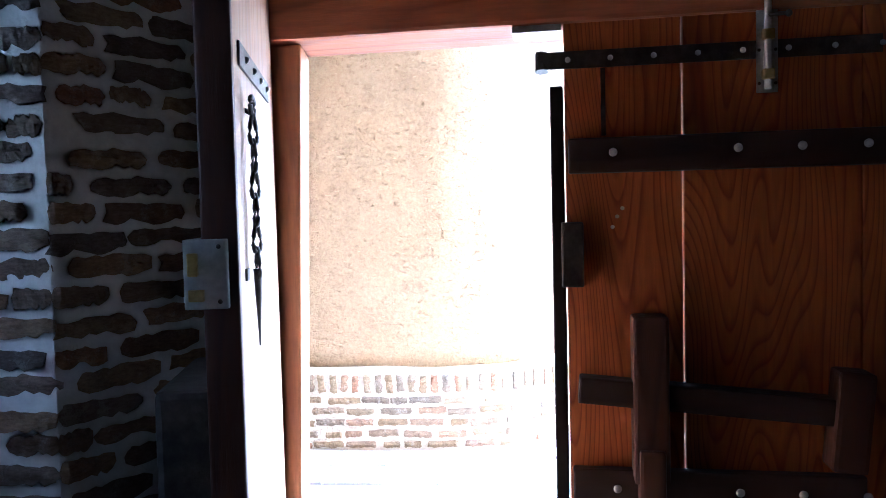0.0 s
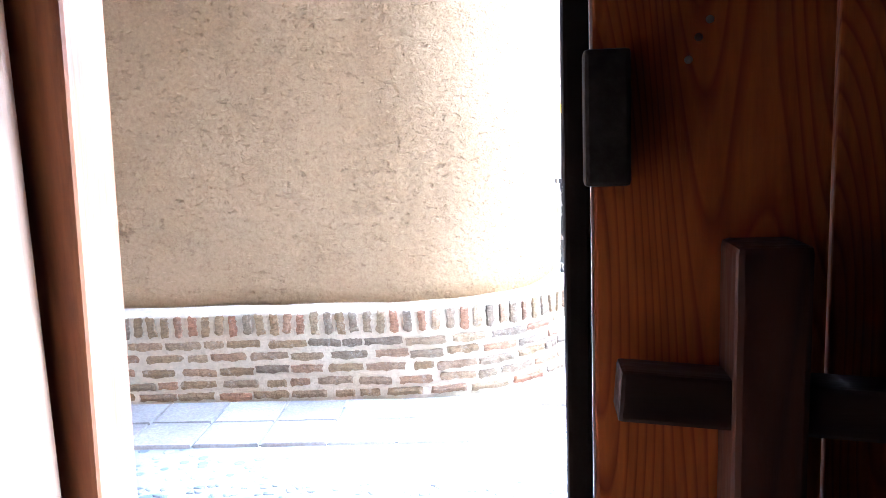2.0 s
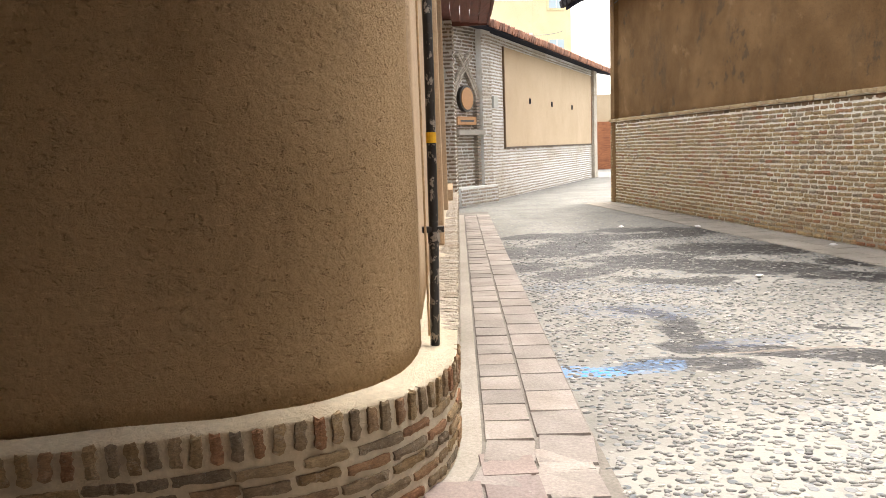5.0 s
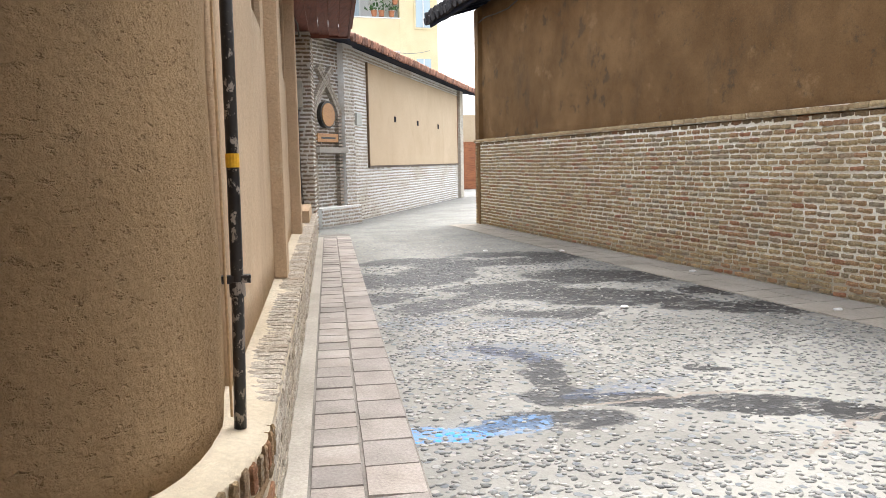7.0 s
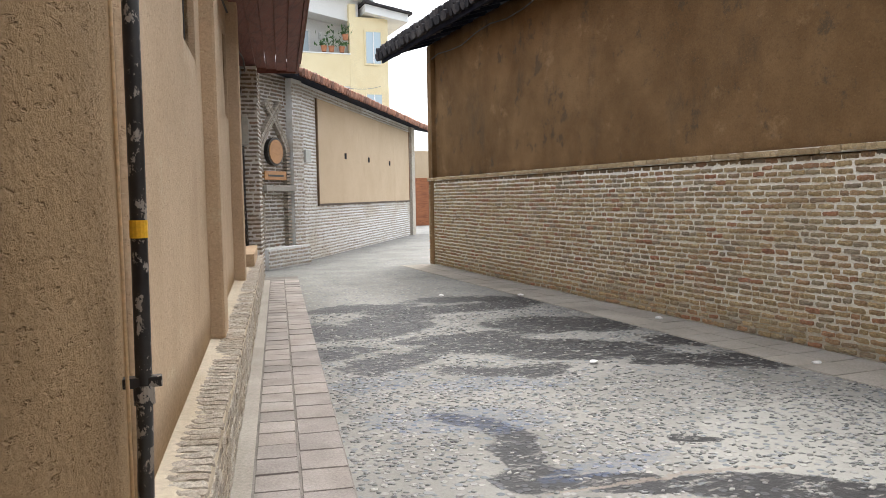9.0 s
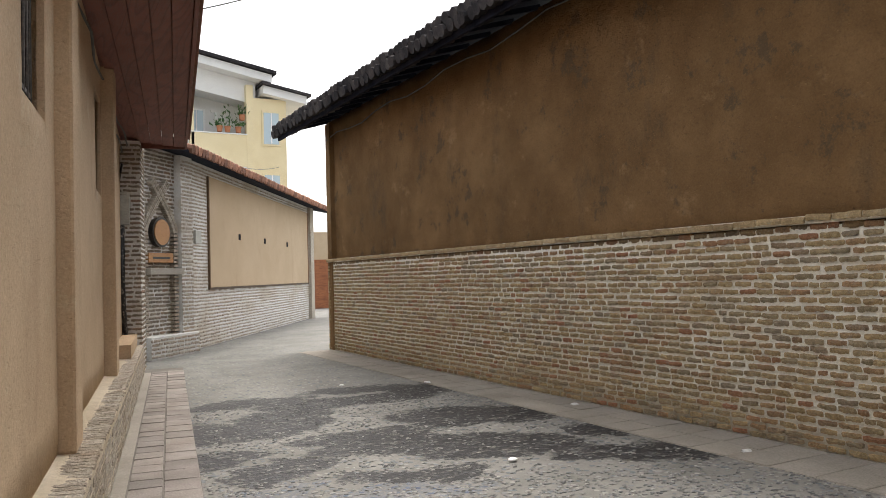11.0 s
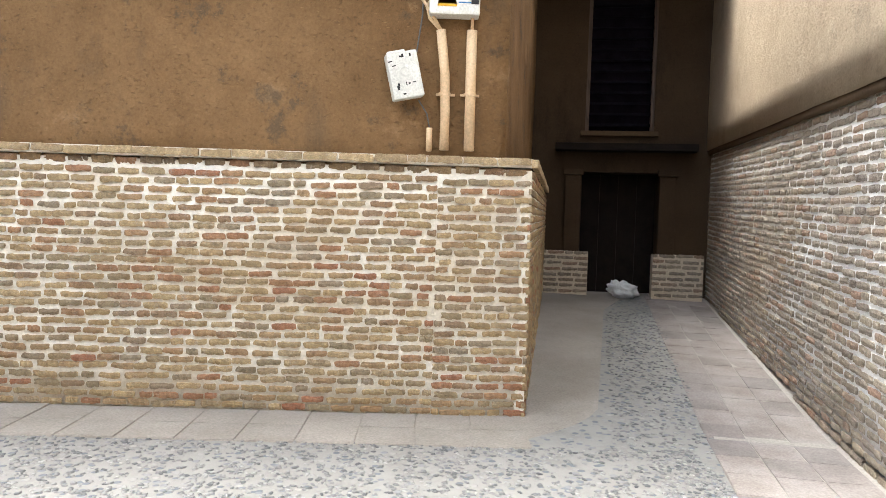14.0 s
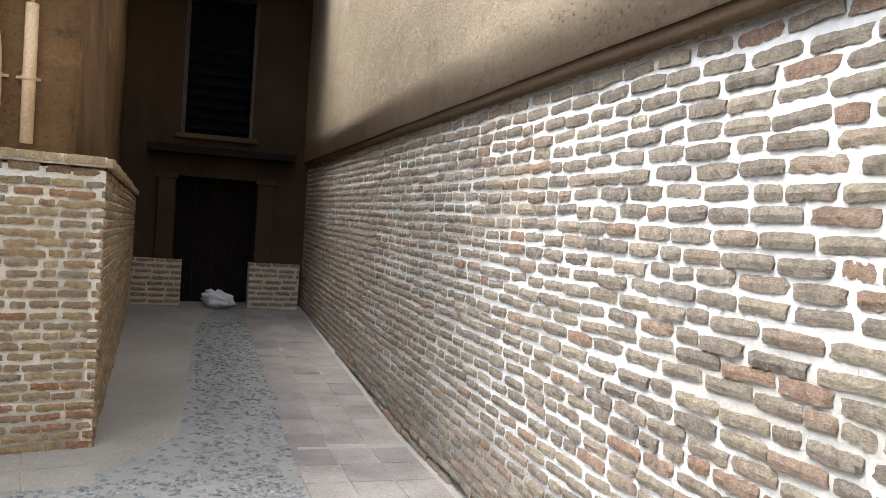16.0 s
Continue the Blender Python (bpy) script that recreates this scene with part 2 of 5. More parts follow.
    for args in ((1.25, 7.5, 0.7, 0.3, -20), (1.0, 8.7, 0.5, 0.22, 10), (1.9, 8.2, 0.6, 0.2, -10), (1.7, 6.4, 0.5, 0.12, 10)):
        c = blend(nt, calc(nt, "MULTIPLY", spot(*args), calc(nt, "MULTIPLY", calc(nt, "MULTIPLY", chips, broken), 0.5)), c, (0.04, 0.07, 0.15))
    nt.links.new(c, p.inputs["Base Color"])
    nt.links.new(grey(nt, wet, 0.0, 0.8, 0.9, 0.6), p.inputs["Roughness"])
    p.inputs["Specular IOR Level"].default_value = 0.3
    h = calc(nt, "ADD", calc(nt, "MULTIPLY", stone, 0.8), calc(nt, "MULTIPLY", noise_of(nt, 30, 6), 0.6))
    relief(nt, p, h, 0.6, 0.012)
    return m


STAINS = (
    (1.28, 7.46, 0.24, 0.11, -45), (1.41, 7.15, 0.12, 0.34, 5), (1.31, 6.75, 0.15, 0.34, -12), (1.24, 6.38, 0.24, 0.24, 0), (0.82, 6.07, 0.30, 0.10, 5),
    (1.12, 5.98, 0.34, 0.13, -12), (1.52, 6.24, 0.32, 0.11, -20), (1.78, 6.02, 0.42, 0.09, -12), (2.2, 5.86, 0.45, 0.19, -20), (2.52, 5.64, 0.34, 0.18, -40), (2.36, 6.58, 0.15, 0.07, -30),
    (1.55, 10.9, 0.9, 0.45, 10), (1.35, 9.3, 0.5, 0.3, 20), (2.9, 11.9, 1.2, 0.42, -8), (4.1, 12.2, 0.6, 0.5, 0),
    (3.6, 10.3, 0.95, 0.55, -25), (3.1, 9.0, 0.9, 0.4, -20), (3.9, 8.2, 0.8, 0.3, -25),
    (2.4, 10.0, 0.8, 0.3, -10), (2.1, 8.6, 0.6, 0.25, -15), (2.6, 9.5, 1.0, 0.35, -15), (1.9, 12.5, 0.9, 0.3, 0), (3.3, 12.7, 0.8, 0.3, -10), (1.0, 9.9, 0.45, 0.3, 20),
    (0.95, 11.2, 0.4, 0.4, 0), (4.25, 9.0, 0.35, 0.3, 0), (2.0, 11.4, 0.7, 0.35, 10),
)
GROUND = cobbled_ground()
PLASTER_LIGHT = mud_plaster("straw_plaster", (0.37, 0.245, 0.130), (0.45, 0.31, 0.175), (0.25, 0.155, 0.08), 1.9, 0.35, 0.25, 0.0, 0.7)
PLASTER_PINK = mud_plaster("smooth_plaster", (0.50, 0.37, 0.245), (0.60, 0.455, 0.315), (0.38, 0.27, 0.18), 0.55, 0.4, 0.15, 0.2)
PLASTER_BROWN = mud_plaster("brown_plaster", (0.150, 0.085, 0.036), (0.275, 0.166, 0.079), (0.108, 0.080, 0.052), 0.9, 0.55, 0.6, 0.35)
# Brown plaster darkened in colour for shaded edges.
PLASTER_SHADE = mud_plaster("shade_plaster", (0.085, 0.058, 0.036), (0.125, 0.085, 0.052), (0.05, 0.035, 0.025), 0.5, 0.5)
PLASTER_GREY = mud_plaster("grey_plaster", (0.36, 0.285, 0.20), (0.45, 0.36, 0.255), (0.24, 0.18, 0.12), 1.1, 0.5, 0.3, 0.3)
PLASTER_PANEL = mud_plaster("panel_plaster", (0.50, 0.385, 0.26), (0.56, 0.44, 0.31), (0.42, 0.31, 0.20), 0.35, 0.3)
MORTAR_TAN = mortar_of("tan_mortar", (0.90, 0.85, 0.73), (0.95, 0.92, 0.84), (0.62, 0.49, 0.31), 0.4)
MORTAR_WHITE = mortar_of("white_mortar", (0.68, 0.67, 0.65), (0.80, 0.80, 0.79), (0.48, 0.40, 0.28), 0.5)
MORTAR_CREAM = mortar_of("cream_mortar", (0.56, 0.48, 0.36), (0.68, 0.60, 0.47), (0.50, 0.40, 0.27), 0.5)
BRICK_TAN = brick_face("tan_brick", ((0.40, 0.295, 0.16), (0.48, 0.365, 0.205), (0.31, 0.255, 0.17), (0.53, 0.405, 0.235), (0.43, 0.32, 0.18), (0.38, 0.185, 0.11), (0.46, 0.345, 0.195), (0.33, 0.275, 0.20), (0.36, 0.235, 0.14), (0.49, 0.37, 0.21)), 0.3, 0.4)
BRICK_COPING = brick_face("coping_brick", ((0.50, 0.38, 0.22), (0.60, 0.47, 0.29), (0.44, 0.34, 0.21), (0.56, 0.43, 0.25)), 0.4, 0.3)
BRICK_BROWN = brick_face("brown_brick", ((0.27, 0.23, 0.185), (0.34, 0.295, 0.24), (0.22, 0.19, 0.165), (0.36, 0.31, 0.24), (0.29, 0.25, 0.205), (0.25, 0.215, 0.18), (0.31, 0.27, 0.22), (0.32, 0.215, 0.16), (0.35, 0.30, 0.24)), 0.35)
BRICK_LIMED = brick_face("limewashed_brick", ((0.46, 0.41, 0.35), (0.54, 0.49, 0.43), (0.40, 0.35, 0.29), (0.58, 0.54, 0.48)), 0.6)
BRICK_WEST = brick_face("plinth_brick", ((0.24, 0.165, 0.09), (0.30, 0.215, 0.12), (0.19, 0.15, 0.11), (0.34, 0.25, 0.15), (0.30, 0.15, 0.085), (0.26, 0.20, 0.13)), 0.35)
BRICK_DARK = brick_face("dark_brick", ((0.15, 0.10, 0.07), (0.20, 0.14, 0.09), (0.12, 0.10, 0.09), (0.24, 0.17, 0.10), (0.22, 0.10, 0.06)), 0.2)
PAVER = plain("paver_stone", (0.215, 0.188, 0.175), (0.30, 0.27, 0.254), 0.9, 2.6, 70, 0.35, vary=0.3)
PAVER_RED = plain("reddish_paver", (0.195, 0.155, 0.148), (0.25, 0.205, 0.196), 0.9, 2, 70, 0.35, vary=0.25)
PAVER_GREY = plain("dusty_paver", (0.26, 0.235, 0.205), (0.34, 0.31, 0.275), 0.92, 1.2, 70, 0.35, vary=0.12)
LANE_CEMENT = plain("pale_lane_cement", (0.29, 0.265, 0.235), (0.37, 0.34, 0.30), 0.92, 1.4, 60, 0.4)
# Brown plaster with deep shade put into its colour.
PLASTER_DEEP_SHADE = mud_plaster("deep_shade_plaster", (0.045, 0.030, 0.019), (0.07, 0.047, 0.028), (0.02, 0.015, 0.012), 0.5, 0.6)
CEMENT = plain("cement", (0.36, 0.33, 0.29), (0.45, 0.42, 0.37), 0.95, 2.0, 50, 0.5)
JOINT = plain("earthy_joint", (0.14, 0.125, 0.112), (0.20, 0.182, 0.165), 0.95, 3.0, 60, 0.4)
PEBBLE = plain("pebble", (0.16, 0.168, 0.178), (0.30, 0.30, 0.295), 0.88, 8, 90, 0.2, vary=0.75, spec=0.15)
WOOD_DOOR = timber("varnished_pine", (0.26, 0.050, 0.006), (0.46, 0.125, 0.018), "z", 0.42, 16, 0.3, 0.17)
WOOD_BAR = timber("dark_stained_wood", (0.022, 0.010, 0.007), (0.04, 0.018, 0.011), "x", 0.5, 6)
WOOD_POST = timber("dark_stained_upright", (0.045, 0.014, 0.007), (0.075, 0.026, 0.012), "z", 0.5, 6)
WOOD_FRAME = timber("frame_wood", (0.24, 0.085, 0.028), (0.36, 0.145, 0.05), "z", 0.5, 6)
WOOD_LINTEL = timber("lintel_wood", (0.22, 0.07, 0.025), (0.34, 0.12, 0.045), "x", 0.55, 6)
WOOD_LEAF = timber("pale_worn_wood", (0.30, 0.18, 0.105), (0.38, 0.245, 0.155), "z", 0.55, 5, 0.6)
WOOD_EAVE = timber("red_brown_boards", (0.14, 0.045, 0.032), (0.20, 0.07, 0.05), "y", 0.6, 4)
WOOD_OLD = timber("old_dark_wood", (0.05, 0.035, 0.028), (0.09, 0.06, 0.045), "z", 0.7, 5)
WOOD_SIGN = timber("orange_wood", (0.38, 0.17, 0.055), (0.50, 0.25, 0.09), "x", 0.5, 5)
IRON = plain("dark_iron", (0.045, 0.043, 0.042), (0.10, 0.09, 0.08), 0.5, 25, 90, 0.4, 0.7, 0.003)
STEEL = plain("zinc_steel", (0.42, 0.42, 0.40), (0.55, 0.55, 0.52), 0.4, 20, 120, 0.15, 0.85, 0.002)
BRASS = plain("dull_brass", (0.50, 0.36, 0.13), (0.62, 0.47, 0.2), 0.35, 25, 120, 0.15, 0.9, 0.002)
NICKEL = plain("nickel", (0.62, 0.61, 0.58), (0.7, 0.7, 0.67), 0.3, 25, 120, 0.1, 0.9, 0.002)


def chipped_paint():
    """Black paint over pale undercoat, chipped through in flakes."""
    m, nt, p = material("black_painted_iron")
    c = ramp(nt, noise_of(nt, 14, 5), (0.35, (0.006, 0.006, 0.008)), (0.65, (0.022, 0.020, 0.020)))
    chip = grey(nt, noise_of(nt, 24, 8, 0.7, stretch=(1, 1, 0.7)), 0.545, 0.565)
    c = blend(nt, calc(nt, "MULTIPLY", chip, 0.85), c, (0.36, 0.32, 0.28))
    nt.links.new(c, p.inputs["Base Color"])
    nt.links.new(grey(nt, chip, 0, 1, 0.38, 0.85), p.inputs["Roughness"])
    relief(nt, p, calc(nt, "SUBTRACT", noise_of(nt, 40, 6), chip), 0.4, 0.003)
    return m


BLACK_PIPE = chipped_paint()
YELLOW = plain("yellow_tape", (0.70, 0.38, 0.02), (0.75, 0.44, 0.04), 0.5, 8, 60, 0.1)
CREAM_PIPE = plain("cream_pvc", (0.62, 0.44, 0.26), (0.68, 0.50, 0.31), 0.5, 6, 60, 0.1)
WHITE_BOX = plain("white_enamel", (0.66, 0.66, 0.60), (0.76, 0.76, 0.70), 0.45, 9, 70, 0.1)
GREY_BOX = plain("grey_box_paint", (0.40, 0.41, 0.38), (0.50, 0.50, 0.46), 0.5, 9, 70, 0.1)
INK = plain("black_ink", (0.02, 0.02, 0.02), (0.035, 0.035, 0.035), 0.7, 30, 90, 0.0)
BLUE_INK = plain("blue_ink", (0.05, 0.16, 0.40), (0.06, 0.2, 0.46), 0.6, 30, 90, 0.0)
ROOF_DARK = plain("dark_roof_tile", (0.022, 0.022, 0.027), (0.06, 0.056, 0.058), 0.9, 4, 40, 0.5, vary=0.8, spec=0.15)
ROOF_RED = plain("red_clay_tile", (0.24, 0.115, 0.075), (0.34, 0.18, 0.13), 0.9, 6, 40, 0.5, vary=0.7)
# Boards with the cold blue eave shade put into their colour.
BOARD_SHADE = plain("shade_blue_board", (0.009, 0.011, 0.022), (0.020, 0.022, 0.034), 0.9, 4, 50, 0.4, vary=0.6, spec=0.1)
CABLE = plain("grey_cable", (0.10, 0.10, 0.10), (0.16, 0.16, 0.15), 0.7, 9, 60, 0.0)
# Wood coloured near black where it stands in deep shade.
WOOD_SHADE = plain("shade_black_wood", (0.008, 0.006, 0.005), (0.016, 0.011, 0.009), 0.8, 6, 60, 0.2, spec=0.15)
# Near-black colour standing in for shade in the louvres and wall holes.
SHADE_BLACK = plain("shade_black", (0.004, 0.003, 0.007), (0.009, 0.007, 0.013), 0.8, 6, 60, 0.2, spec=0.1)
SACK = plain("white_sack", (0.60, 0.62, 0.64), (0.74, 0.75, 0.76), 0.7, 9, 60, 0.4)
APT_YELLOW = plain("yellow_brick_cladding", (0.76, 0.64, 0.40), (0.82, 0.71, 0.47), 0.85, 1.2, 40, 0.1)
APT_WHITE = plain("white_render", (0.76, 0.76, 0.75), (0.82, 0.82, 0.81), 0.8, 1.2, 40, 0.05)
APT_GREY = plain("grey_render", (0.68, 0.67, 0.65), (0.75, 0.74, 0.72), 0.85, 1.2, 40, 0.05)
LEAF = plain("pot_leaf", (0.04, 0.10, 0.03), (0.08, 0.16, 0.05), 0.6, 6, 40, 0.1, vary=0.5)
CLAY = plain("terracotta", (0.40, 0.16, 0.08), (0.48, 0.21, 0.11), 0.8, 8, 60, 0.2)
LITTER = plain("white_litter", (0.7, 0.7, 0.7), (0.8, 0.8, 0.8), 0.7, 9, 60, 0.1)
FLOOR_TILE = plain("floor_brick_tile", (0.07, 0.05, 0.036), (0.10, 0.072, 0.052), 0.85, 2, 60, 0.3, vary=0.3)


def pane_glass():
    m, nt, p = material("window_glass")
    p.inputs["Base Color"].default_value = (0.42, 0.52, 0.58, 1)
    p.inputs["Roughness"].default_value = 0.06
    p.inputs["Metallic"].default_value = 0.0
    p.inputs["Specular IOR Level"].default_value = 0.8
    return m


GLASS = pane_glass()


# ---- mesh helpers ----
def link(name, bm, mat, parent=None, label="", smooth=False):
    me = bpy.data.meshes.new(name)
    bmesh.ops.recalc_face_normals(bm, faces=bm.faces)
    bm.to_mesh(me)
    bm.free()
    me.materials.append(mat)
    if smooth:
        for f in me.polygons:
            f.use_smooth = True
    ob = new(name, me)
    if parent:
        ob.parent = parent
    if label:
        ob["label"] = label
    return ob


def part(name, bm, mat, parent, label="", smooth=False):
    return link(name, bm, mat, parent, label, smooth)


def thing(name, label, category, group="", at=(0, 0, 0)):
    return tagged(new(name), label, category, group)


def setting(name, bm, mat, label="", smooth=False):
    return tagged(link(name, bm, mat, None, "", smooth), label, "", "", "structure")


def B():
    return bmesh.new()


def box(bm, lo, hi, m=None, bevel=0.0):
    c = [(a + b) / 2 for a, b in zip(lo, hi)]
    d = [abs(b - a) for a, b in zip(lo, hi)]
    mat4 = Matrix.Translation(c) @ Matrix.Diagonal((*d, 1))
    r = bmesh.ops.create_cube(bm, size=1.0, matrix=mat4)
    if bevel:
        edges = list({e for v in r["verts"] for e in v.link_edges})
        r2 = bmesh.ops.bevel(bm, geom=edges, offset=bevel, segments=2, affect="EDGES", profile=0.6)
        vs = list({v for f in r2["faces"] for v in f.verts} | {v for v in r["verts"] if v.is_valid})
    else:
        vs = r["verts"]
    if m is not None:
        bmesh.ops.transform(bm, matrix=m, verts=vs)
    return bm


def tube(bm, pts, r, sides=10, caps=True):
    """A round bar along points."""
    pts = [Vector(p) for p in pts]
    rings = []
    for i, p in enumerate(pts):
        t = (pts[min(i + 1, len(pts) - 1)] - pts[max(i - 1, 0)]).normalized()
        q = t.to_track_quat("Z", "Y")
        rings.append([bm.verts.new(p + q @ Vector((r * math.cos(a), r * math.sin(a), 0))) for a in (2 * math.pi * k / sides for k in range(sides))])
    for a, b in zip(rings, rings[1:]):
        for k in range(sides):
            bm.faces.new((a[k], a[(k + 1) % sides], b[(k + 1) % sides], b[k]))
    if caps:
        bm.faces.new(rings[0][::-1])
        bm.faces.new(rings[-1])
    return bm


def disc(bm, m, r, thick, sides=24):
    bmesh.ops.create_cone(bm, cap_ends=True, segments=sides, radius1=r, radius2=r * 0.97, depth=thick, matrix=m)
    return bm


def knob(bm, p, r, flat=0.5, m=None):
    mm = Matrix.Translation(p) @ (m or Matrix()) @ Matrix.Diagonal((1, flat, 1, 1))
    bmesh.ops.create_icosphere(bm, subdivisions=2, radius=r, matrix=mm)
    return bm


def side(p, direction, z=0.0):
    """A frame: x along the wall, y out of the wall to the left of x, z up."""
    u = Vector((direction[0], direction[1], 0)).normalized()
    n = Vector((-u.y, u.x, 0))
    return Matrix(((u.x, n.x, 0, p[0]), (u.y, n.y, 0, p[1]), (0, 0, 1, z), (0, 0, 0, 1)))


class Line:
    """A plan line of points, walked by its length."""

    def __init__(self, *pts):
        self.p = [Vector(q) for q in pts]
        self.s = [0.0]
        for a, b in zip(self.p, self.p[1:]):
            self.s.append(self.s[-1] + (b - a).length)
        self.length = self.s[-1]

    def at(self, s):
        i = max(0, min(len(self.p) - 2, sum(1 for q in self.s[1:-1] if q <= s)))
        d = (self.p[i + 1] - self.p[i]).normalized()
        return self.p[i] + d * (s - self.s[i]), d

    def basis(self, s, z=0.0):
        p, d = self.at(s)
        a, e = self.at(max(0, s - 0.08))[1], self.at(min(self.length, s + 0.08))[1]
        return side(p, a + e, z)

    def shifted(self, off):
        out = []
        for i, p in enumerate(self.p):
            d = Vector((0, 0))
            if i:
                d += (p - self.p[i - 1]).normalized()
            if i < len(self.p) - 1:
                d += (self.p[i + 1] - p).normalized()
            d.normalize()
            out.append(p + Vector((-d.y, d.x)) * off)
        return Line(*out)


def curtain(bm, line, z0, z1, thick, steps=0, wave=0.0, rise0=0.0, rise1=0.0):
    """A wall along a plan line; its face is the line, its body lies to the right of it."""
    back = line.shifted(-thick)
    f = lambda k, r: r * line.s[k] / line.length
    rows = []
    nz = max(1, steps)
    for k, (a, b) in enumerate(zip(line.p, back.p)):
        col = []
        for j in range(nz + 1):
            z = z0 + f(k, rise0) + (z1 + f(k, rise1) - z0 - f(k, rise0)) * j / nz
            w = wave * noise.noise(Vector((a.x * 1.3, a.y * 1.3, z * 1.5))) if wave else 0.0
            d = (line.p[min(k + 1, len(line.p) - 1)] - line.p[max(k - 1, 0)]).normalized()
            col.append(bm.verts.new((a.x - d.y * w, a.y + d.x * w, z)))
        rows.append((col, [bm.verts.new((b.x, b.y, col[0].co.z)), bm.verts.new((b.x, b.y, col[-1].co.z))]))
    for (c0, b0), (c1, b1) in zip(rows, rows[1:]):
        for j in range(nz):
            bm.faces.new((c0[j], c1[j], c1[j + 1], c0[j + 1]))
        bm.faces.new((b1[0], b0[0], b0[1], b1[1]))
        bm.faces.new((c0[-1], c1[-1], b1[1], b0[1]))
        bm.faces.new((c1[0], c0[0], b0[0], b1[0]))
    for (c, b), flip in ((rows[0], 1), (rows[-1], 0)):
        vs = c + [b[1], b[0]]
        bm.faces.new(vs if flip else vs[::-1])
    return bm


def fine(line, step):
    n = max(2, int(line.length / step))
    return Line(*[line.at(line.length * k / n)[0] for k in range(n + 1)])


# ---- bricks: a few uneven meshes that all pieces share ----
def brick_mesh(rng, length, high, deep, name="brick"):
    """A hand-made brick: ragged arrises, worn corners, an uneven face."""
    bm = B()
    nx, nz = 10, 2
    grid = []
    up, lo = [], []
    for ragged, amp in ((up, 0.0032), (lo, 0.0050)):
        q = 0.0
        for i in range(nx + 1):
            q = 0.45 * q + rng.uniform(-1, 1) * amp
            ragged.append(q)
    lean = rng.uniform(-1, 1) * 0.0025
    for i in range(nx + 1):
        col = []
        end = 1.0 if i in (0, nx) else 0.0
        for j in range(nz + 1):
            x, z = (i / nx - 0.5) * length, (j / nz - 0.5) * high
            z += (lo[i], 0.0, up[i])[j] + lean * x / length * 2
            z *= 1.0 - 0.16 * end
            x += rng.uniform(-1, 1) * 0.003 * (1 + end)
            y = deep + rng.uniform(-1, 1) * 0.0024 - (0.0035 if j != 1 else 0.0) - 0.004 * end
            col.append(bm.verts.new((x, y, z)))
        grid.append(col)
    for i in range(nx):
        for j in range(nz):
            bm.faces.new((grid[i][j], grid[i][j + 1], grid[i + 1][j + 1], grid[i + 1][j]))
    rim = [grid[i][0] for i in range(nx + 1)] + [grid[nx][j] for j in range(1, nz + 1)] + [grid[i][nz] for i in range(nx - 1, -1, -1)] + [grid[0][j] for j in range(nz - 1, 0, -1)]
    base = [bm.verts.new((v.co.x * 1.01, 0, v.co.z * 1.03)) for v in rim]
    for k in range(len(rim)):
        a, b = k, (k + 1) % len(rim)
        bm.faces.new((rim[a], rim[b], base[b], base[a]))
    bmesh.ops.recalc_face_normals(bm, faces=bm.faces)
    me = bpy.data.meshes.new(name)
    bm.to_mesh(me)
    bm.free()
    return me


BRICK_SETS = {}


def brick_set(mat, length, high, deep, name="brick"):
    key = (mat.name, length, high, deep)
    if key not in BRICK_SETS:
        rng = random.Random(len(BRICK_SETS) + 5)
        BRICK_SETS[key] = []
        for _ in range(7):
            me = brick_mesh(rng, length, high, deep, name)
            me.materials.append(mat)
            BRICK_SETS[key].append(me)
    return BRICK_SETS[key]


def lay(owner, mat, spots, near, size, name="brick", rest="brickwork"):
    """Spots: (matrix, stretch, sort value). The lowest sort values become pieces of their own, the rest one mesh."""
    meshes = brick_set(mat, *size, name)
    rng = random.Random(len(spots))
    spots = sorted(spots, key=lambda q: q[2])
    verts, faces = [], []
    cache = [(np.array([v.co[:] for v in me.vertices]), [tuple(p.vertices) for p in me.polygons]) for me in meshes]
    for i, (m, stretch, _) in enumerate(spots):
        k = rng.randrange(7)
        mm = m @ Matrix.Diagonal((stretch, 1, 1, 1))
        if i < near:
            ob = new(name, meshes[k])
            ob.parent = owner
            ob.matrix_basis = mm
        else:
            vs, fs = cache[k]
            o = len(verts)
            a = np.array(mm)
            verts.extend((vs @ a[:3, :3].T + a[:3, 3]).tolist())
            faces.extend(tuple(q + o for q in f) for f in fs)
    if verts:
        me = bpy.data.meshes.new(rest)
        me.from_pydata(verts, [], faces)
        me.materials.append(mat)
        ob = new(rest, me)
        ob.parent = owner
        ob["kind"] = "stuff"


